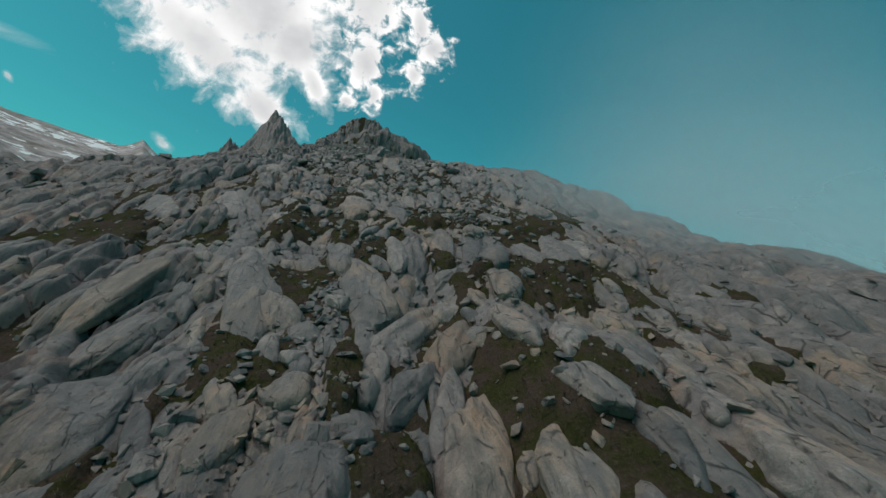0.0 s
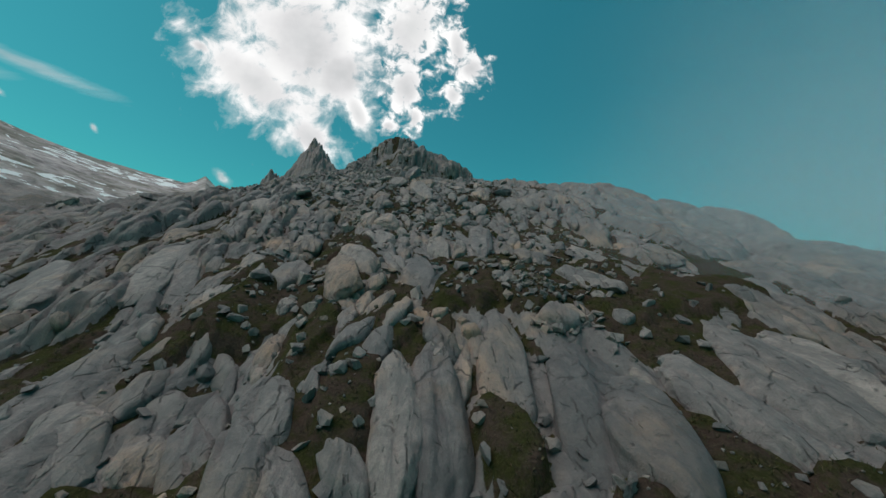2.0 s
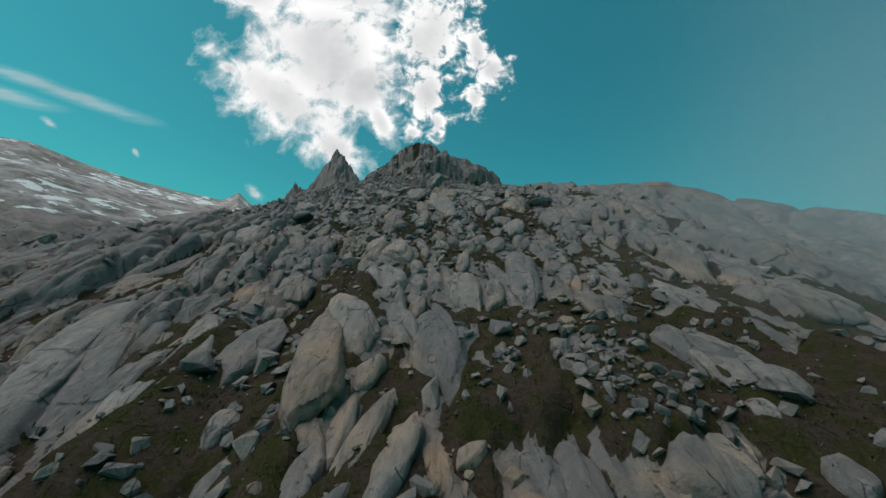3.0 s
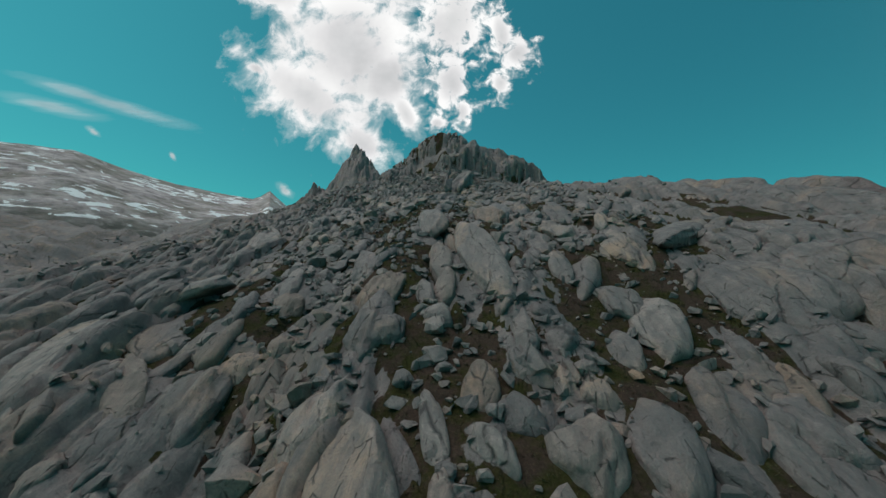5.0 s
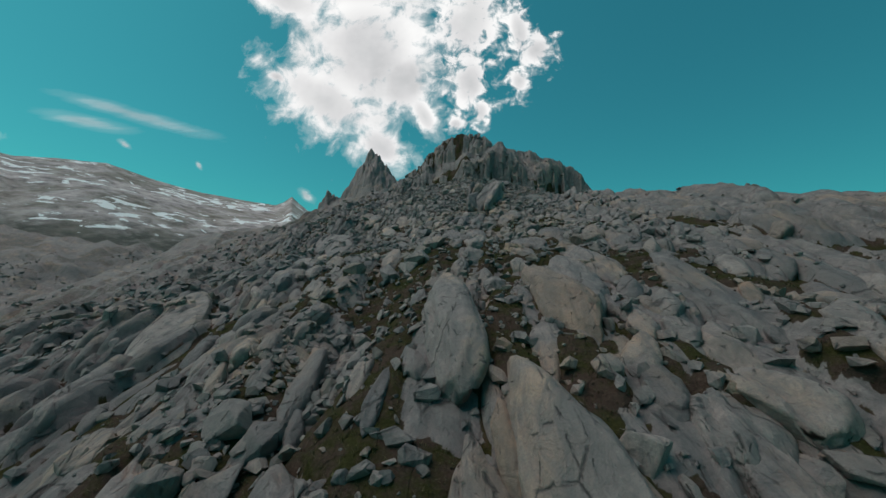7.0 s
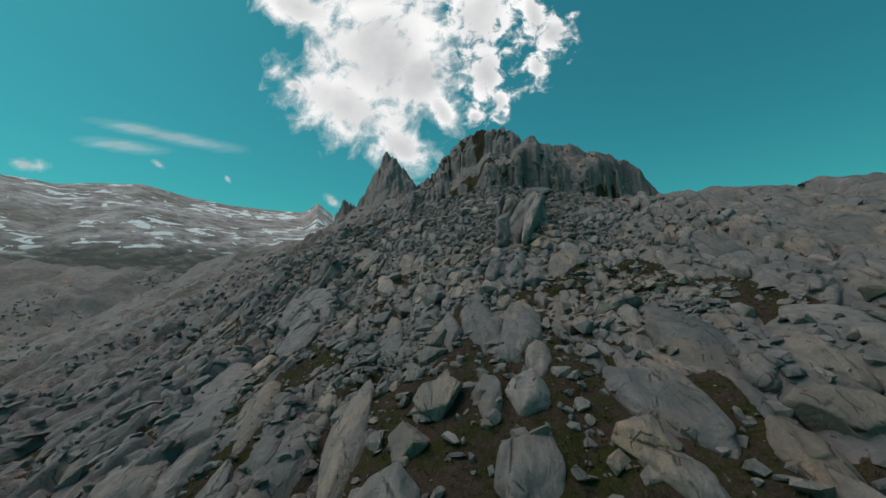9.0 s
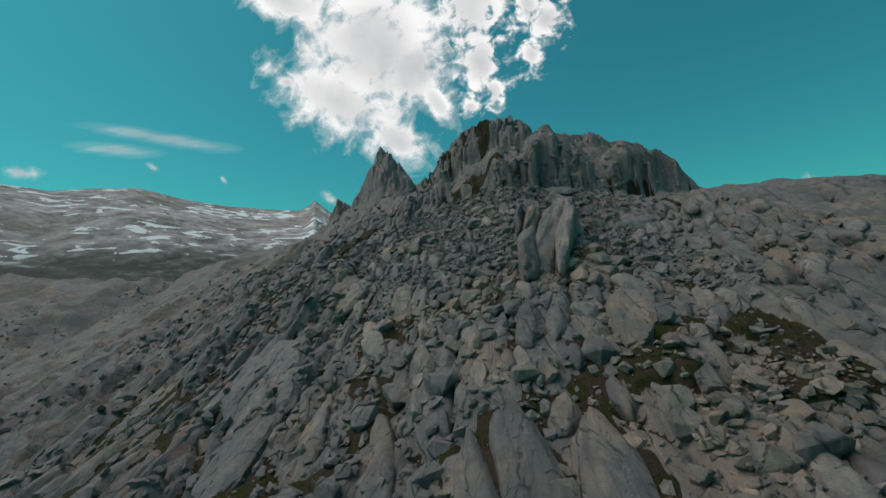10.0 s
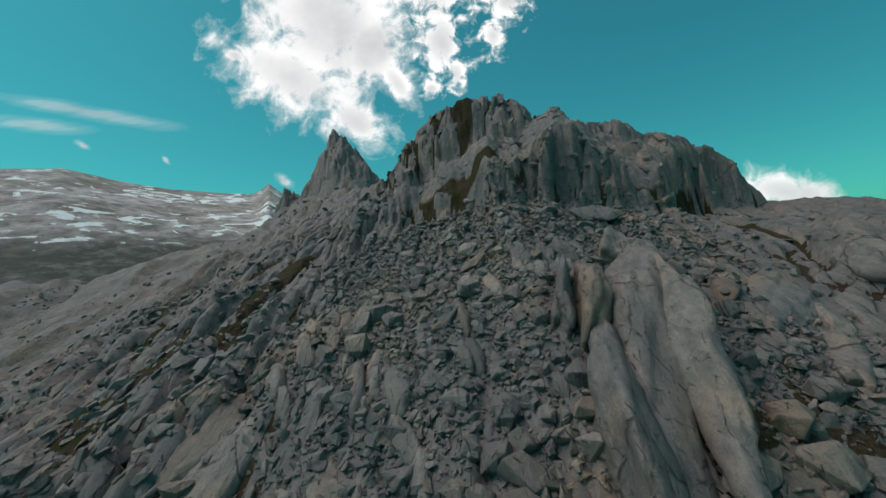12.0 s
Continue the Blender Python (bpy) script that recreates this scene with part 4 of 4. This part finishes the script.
bed_boulders([(24.8, 146.6, 1.2, 1.5), (-8.8, 147.5, 0.6, 0.6), (12.8, 147.7, 0.9, 0.8), (8.3, 148.2, 0.9, 0.9), (10.6, 148.2, 0.7, 0.6), (-3.9, 149.1, 0.8, 0.9), (1.9, 149.8, 0.5, 0.6), (18.9, 150.0, 1.2, 1.6), (12.7, 150.6, 1.1, 1.1), (10.9, 151.1, 1.0, 1.1), (8.9, 151.8, 0.6, 0.6), (-6.9, 152.4, 0.6, 0.7), (1.1, 153.1, 0.9, 1.1), (2.5, 153.2, 0.7, 0.9), (-9.7, 153.8, 1.2, 1.5), (-4.6, 154.6, 1.2, 1.5), (6.1, 155.5, 1.2, 1.5), (-8.2, 156.0, 1.2, 1.6), (9.0, 156.8, 1.2, 1.5), (11.0, 157.7, 1.0, 1.3), (-1.2, 158.2, 0.7, 0.6), (-4.1, 159.2, 1.0, 0.8)])
bed_boulders([(-1.7, 159.6, 0.6, 0.5), (-7.6, 159.8, 0.9, 0.7), (-9.0, 159.9, 0.8, 0.7), (-6.0, 159.9, 0.8, 0.6), (0.1, 160.0, 0.7, 0.5), (-3.3, 160.7, 0.9, 0.8), (6.4, 161.4, 1.2, 1.5), (-4.4, 161.5, 1.1, 1.4), (-6.5, 161.5, 1.0, 0.8), (-0.8, 162.6, 0.8, 0.7), (-4.1, 162.7, 0.7, 0.6), (-2.5, 163.0, 0.7, 0.6), (-16.7, 163.0, 1.2, 1.1), (-1.6, 163.6, 0.6, 0.5), (0.5, 164.9, 0.7, 0.7), (-5.5, 164.9, 0.9, 0.9), (-20.5, 165.8, 1.2, 1.2), (-12.2, 165.8, 1.2, 1.5), (14.5, 166.6, 1.2, 1.2), (7.6, 167.6, 1.2, 1.2), (-3.5, 168.2, 1.2, 1.5), (0.5, 168.2, 1.1, 1.2)])
bed_boulders([(14.4, 168.7, 1.2, 1.2), (-18.8, 168.9, 1.2, 1.3), (-7.2, 169.4, 0.9, 0.9), (11.7, 169.7, 1.1, 1.1), (-2.5, 170.0, 1.0, 0.9), (9.8, 170.1, 1.2, 1.2), (6.8, 170.1, 1.2, 0.9), (-2.3, 170.8, 1.1, 0.9), (-3.9, 171.4, 0.8, 0.6), (-0.9, 171.6, 0.8, 0.7), (-7.2, 171.6, 0.7, 0.6), (9.9, 171.8, 1.2, 0.9), (-5.2, 171.9, 0.7, 0.5), (15.4, 172.2, 1.0, 1.1), (1.3, 172.4, 0.8, 0.7), (-3.0, 172.8, 1.0, 1.0), (0.3, 173.0, 0.6, 0.5), (-1.8, 173.2, 0.9, 0.7), (-10.9, 173.2, 0.7, 0.6), (-8.0, 173.3, 0.9, 0.7), (12.7, 173.5, 1.2, 1.0), (-4.3, 173.5, 0.7, 0.6)])
bed_boulders([(-6.9, 173.9, 0.6, 0.5), (1.6, 174.0, 0.8, 0.6), (-0.2, 174.4, 0.6, 0.5), (14.8, 174.4, 1.2, 1.0), (-12.5, 174.5, 0.7, 0.6), (-2.2, 174.6, 0.9, 0.7), (-5.8, 175.1, 0.6, 0.5), (-9.6, 175.3, 0.7, 0.5), (-15.7, 175.6, 0.8, 0.6), (10.6, 175.7, 0.9, 0.8), (-0.1, 176.1, 0.6, 0.5), (-0.5, 176.9, 0.5, 0.4), (-4.5, 177.1, 0.6, 0.5), (1.2, 177.4, 0.6, 0.5), (-2.4, 177.5, 0.6, 0.5), (-12.2, 177.8, 0.8, 0.6), (-6.7, 178.2, 0.7, 0.6), (-16.4, 178.4, 0.9, 0.8), (15.9, 178.9, 1.1, 1.2), (-9.3, 179.2, 0.8, 0.6), (-5.9, 179.7, 0.7, 0.6), (0.8, 180.1, 0.8, 0.7)])
bed_boulders([(12.5, 180.2, 1.2, 1.2), (-3.2, 180.9, 0.6, 0.6), (11.4, 181.5, 1.0, 1.2), (20.5, 182.5, 1.2, 1.6), (-0.6, 182.6, 0.8, 0.8), (-15.0, 182.6, 1.2, 1.4), (-12.2, 182.7, 1.2, 1.3), (5.9, 183.1, 0.8, 0.8), (-10.1, 184.9, 0.9, 1.1), (14.0, 185.1, 1.0, 1.3), (11.9, 185.2, 1.1, 1.4), (-12.6, 185.3, 1.2, 1.5), (-12.8, 186.7, 1.0, 1.2), (-8.1, 187.0, 0.8, 1.0), (-3.2, 188.0, 0.7, 0.9), (12.4, 190.7, 1.2, 1.5)])

# Lesser slabs that fill the gaps between them.
rng, x, y = scatter(16, -18, 30, 14, 190, 1.7, 3.0)
chips, (_, chip_faces), chip_verts, chip_corners = rock_shapes(3, 14, 35, 20, 0.05, True)[0], SPHERE[3], [], []
for bx, by in zip(x, y):
    taken = min((math.hypot(((bx - sx) * math.cos(a) - (by - sy) * math.sin(a)) / (w + 0.5), ((bx - sx) * math.sin(a) + (by - sy) * math.cos(a)) / (length + 0.7)) for sx, sy, w, length, a in SLABS))
    w, stretch, turn, drop = rng.uniform(0.35, 0.95), rng.uniform(1.5, 4.0), rng.normal(0, 0.15), rng.uniform()
    if taken > 0.9 and drop < 0.8 and turf_mask(np.array([bx]), np.array([by]))[0] < 0.95:
        m = np.array(seat(bx, by, (w, min(w * stretch, 2.4), 0.62 * w), turn + 0.012 * (bx - 4), rng.normal(0, 0.12), 0.5))
        chip_corners.append(chip_faces + len(chip_verts) * len(chips[0]))
        chip_verts.append(chips[rng.randint(14)] @ m[:3, :3].T + m[:3, 3])
fill = new("small_slabs", mesh_of("small_slabs", np.concatenate(chip_verts), np.concatenate(chip_corners), GRANITE))
tagged(fill, "small narrow granite slabs wedged between larger rocks", "rocks", kind="stuff")

# The tall twin-ribbed slab that stands out of the scree below the cliff, and the roof block above it.
TOWER = [(6.3, 178.2, 2.2, 11.0, 2.6, 13), (4.3, 180.6, 1.6, 4.8, 2.5, 14), (3.5, 173.0, 1.5, 5.4, 2.1, 14), (7.8, 176.4, 1.5, 9.5, 2.5, 13), (2.6, 181.2, 0.8, 3.2, 1.8, 12), (8.0, 186.2, 2.0, 2.4, 2.0, 8)]
for k, (x, y, w, length, high, turn) in enumerate(TOWER):
    ob = new("rock", tower_meshes[k])
    ob.matrix_world = seat(x, y, (w, length, high), radians(turn), 0.02, 0.38)
    tagged(ob, "tall pale tan granite rib standing out of the scree", "rock", "slabs")
ob = new("boulder", block_meshes[3])
ob.matrix_world = seat(10.6, 199.0, (3.6, 2.6, 1.1), radians(24), 0.15, 0.2)
tagged(ob, "broad dark roof-like granite block below the cliff", "rock", "boulders")

path_x = np.interp(np.arange(300), [0, 40, 90, 130, 160, 299], [6, 8, 5, 2, -2, -2])
rng, x, y = scatter(15, -16, 18, 14, 202, 2.3, 3.3)
keep = (np.abs(x - path_x[y.astype(int)]) < 12) & (scree_mask(x, y) > 0.03) & (rng.uniform(size=len(x)) < 0.8)
for bx, by in zip(x[keep], y[keep]):
    w = 0.4 + 0.75 * rng.uniform() ** 1.8
    ob = new("boulder", block_meshes[rng.randint(16)])
    ob.matrix_world = seat(bx, by, (w, w * rng.uniform(0.9, 1.7), w * rng.uniform(0.6, 0.9)), rng.uniform(-1.5, 1.5), rng.normal(0, 0.3), 0.36)
    tagged(ob, "loose angular granite boulder lying in the scree", "rock", "loose boulders")

rng, x, y = scatter(12, -60, 52, 10, 203, 1.3, 1.7)
keep = (turf_mask(x, y) < 0.6) & (rng.uniform(size=len(x)) < 0.01 + 0.34 * smooth(14, 22, -x) * smooth(110, 135, y) + 0.16 * strewn(x, y) * smooth(75, 95, y) + 0.6 * scree_mask(x, y) + 0.07 * (fractal(x, y, 14, 55, 3) > 0.1))
x, y = x[keep], y[keep]
size = (rng.uniform(0.3, 1.0, len(x)) ** 1.3 * (1 - 0.2 * (y > 150)))[:, None]
half = size * np.stack([rng.uniform(0.6, 1.0, len(x)), rng.uniform(0.8, 1.7, len(x)), rng.uniform(0.4, 0.75, len(x))], -1)
joined_rocks("rubble", x, y, half, rng.normal(0, 0.6, len(x)), rng.normal(0, 0.4, len(x)), np.full(len(x), 0.35), 6, GRANITE, "grey granite blocks of middling size between the slabs", 0.07)

rng, x, y = scatter(13, -34, 34, 12, 206, 0.42, 0.48)
keep = rng.uniform(size=len(x)) < 0.012 + strewn(x, y) * (0.1 + 0.14 * smooth(75, 95, y)) + 0.7 * scree_mask(x, y) + 0.05 * turf_mask(x, y)
x, y = x[keep], y[keep]
size = 0.12 + 0.88 * rng.uniform(0.0, 1.0, len(x))[:, None] ** 1.8
half = size * np.stack([rng.uniform(0.35, 0.6, len(x)), rng.uniform(0.45, 0.85, len(x)), rng.uniform(0.2, 0.4, len(x))], -1)
yaw, roll = rng.uniform(-3, 3, len(x)), rng.normal(0, 0.6, len(x))
for low, words in ((True, "loose grey scree stones strewn between the slabs"), (False, "angular grey scree blocks heaped below the cliff")):
    m = (y < 135) == low
    joined_rocks("scree", x[m], y[m], half[m], yaw[m], roll[m], np.full(m.sum(), 0.22), 7, GRANITE, words)

rng, x, y = scatter(18, -24, 36, 197, 228, 1.15, 0.8)
keep = (peak(x, y) > 1.0) & (turf_mask(x, y) < 0.4) & (rng.uniform(size=len(x)) < 0.45)
x, y = x[keep], y[keep]
size = 0.35 + 0.75 * rng.uniform(0, 1, len(x))[:, None] ** 1.5
half = size * np.stack([rng.uniform(0.6, 1.1, len(x)), rng.uniform(1.2, 2.4, len(x)), rng.uniform(0.5, 0.85, len(x))], -1)
joined_rocks("cliff_blocks", x, y, half, rng.normal(0, 0.35, len(x)), rng.normal(0, 0.25, len(x)), np.full(len(x), 0.74), 10, GRANITE, "jointed grey granite blocks of the summit cliff", 0.06)

rng, x, y = scatter(14, -24, 22, 150, 206, 0.3, 0.34)
keep = rng.uniform(size=len(x)) < 0.9 * scree_mask(x, y)
x, y = x[keep], y[keep]
size = rng.uniform(0.08, 0.26, len(x))[:, None]
half = size * np.stack([rng.uniform(0.7, 1.0, len(x)), rng.uniform(0.8, 1.4, len(x)), rng.uniform(0.5, 0.8, len(x))], -1)
joined_rocks("gravel", x, y, half, rng.uniform(-3, 3, len(x)), rng.normal(0, 0.6, len(x)), np.full(len(x), 0.2), 8, GRANITE, "fine grey broken stones between the scree blocks", 0.0, 9)

rng, x, y = scatter(17, -300, -40, 60, 420, 1.9, 2.5)
keep = rng.uniform(size=len(x)) < 0.5 * smooth(-0.05, 0.3, fractal(x, y, 28, 57, 4))
x, y = x[keep], y[keep]
size = 0.25 + 0.85 * rng.uniform(0, 1, len(x))[:, None] ** 2
half = size * np.stack([rng.uniform(0.7, 1.2, len(x)), rng.uniform(0.9, 2.0, len(x)), rng.uniform(0.6, 1.0, len(x))], -1)
near_x, near_y = scatter(20, -80, -15, 118, 235, 1.0, 1.2)[1:]
keep = rng.uniform(size=len(near_x)) < 0.75 * smooth(-0.25, 0.25, fractal(near_x, near_y, 16, 59, 4))
near_x, near_y = near_x[keep], near_y[keep]
small = 0.2 + 0.6 * rng.uniform(0, 1, len(near_x))[:, None] ** 2
small = small * np.stack([rng.uniform(0.6, 1.0, len(near_x)), rng.uniform(0.9, 2.2, len(near_x)), rng.uniform(0.5, 0.9, len(near_x))], -1)
x, y, half = np.concatenate([x, near_x]), np.concatenate([y, near_y]), np.concatenate([half, small])
joined_rocks("flank_rubble", x, y, half, rng.normal(0.3, 0.5, len(x)), rng.normal(0, 0.4, len(x)), np.full(len(x), 0.4), 9, GRANITE, "grey granite blocks strewn down the far flank")


def make_grass():
    m, n, l, b = material("dry_grass", 0.9)
    g = n.new("ShaderNodeNewGeometry")
    colour = ramp(n, l, g.outputs["Random Per Island"], [(0, (0.028, 0.034, 0.012)), (0.5, (0.06, 0.06, 0.022)), (0.85, (0.12, 0.10, 0.045)), (1, (0.10, 0.06, 0.035))])
    l.new(colour, b.inputs["Base Color"])
    return m


# Short alpine grass in the hollows: tufts of five narrow blades.
rng, x, y = scatter(19, -16, 24, 14, 160, 0.36, 0.36)
x, y = x + rng.normal(0, 0.3, len(x)), y + rng.normal(0, 0.3, len(x))
keep = (turf_mask(x, y) > 0.7) & (rng.uniform(size=len(x)) < 0.75)
x, y = x[keep], y[keep]
z = ground_height(x, y)
turn = rng.uniform(0, 6.28, (len(x), 5))
tall, lean = rng.uniform(0.06, 0.2, (len(x), 5)), rng.uniform(0.05, 0.22, (len(x), 5))
root = np.stack([x, y, z - 0.03], -1)[:, None] + 0.08 * np.stack([np.cos(turn), np.sin(turn), 0 * turn], -1)
side = 0.022 * np.stack([-np.sin(turn), np.cos(turn), 0 * turn], -1)
tip = root + np.stack([lean * np.cos(turn), lean * np.sin(turn), tall], -1)
v = np.stack([root - side, root + side, tip], 2).reshape(-1, 3)
me = bpy.data.meshes.new("grass")
me.from_pydata(v.tolist(), [], np.arange(len(v)).reshape(-1, 3).tolist())
me.materials.append(make_grass())
tagged(new("grass", me), "short olive and brown alpine grass in the hollows", "grass", kind="stuff")
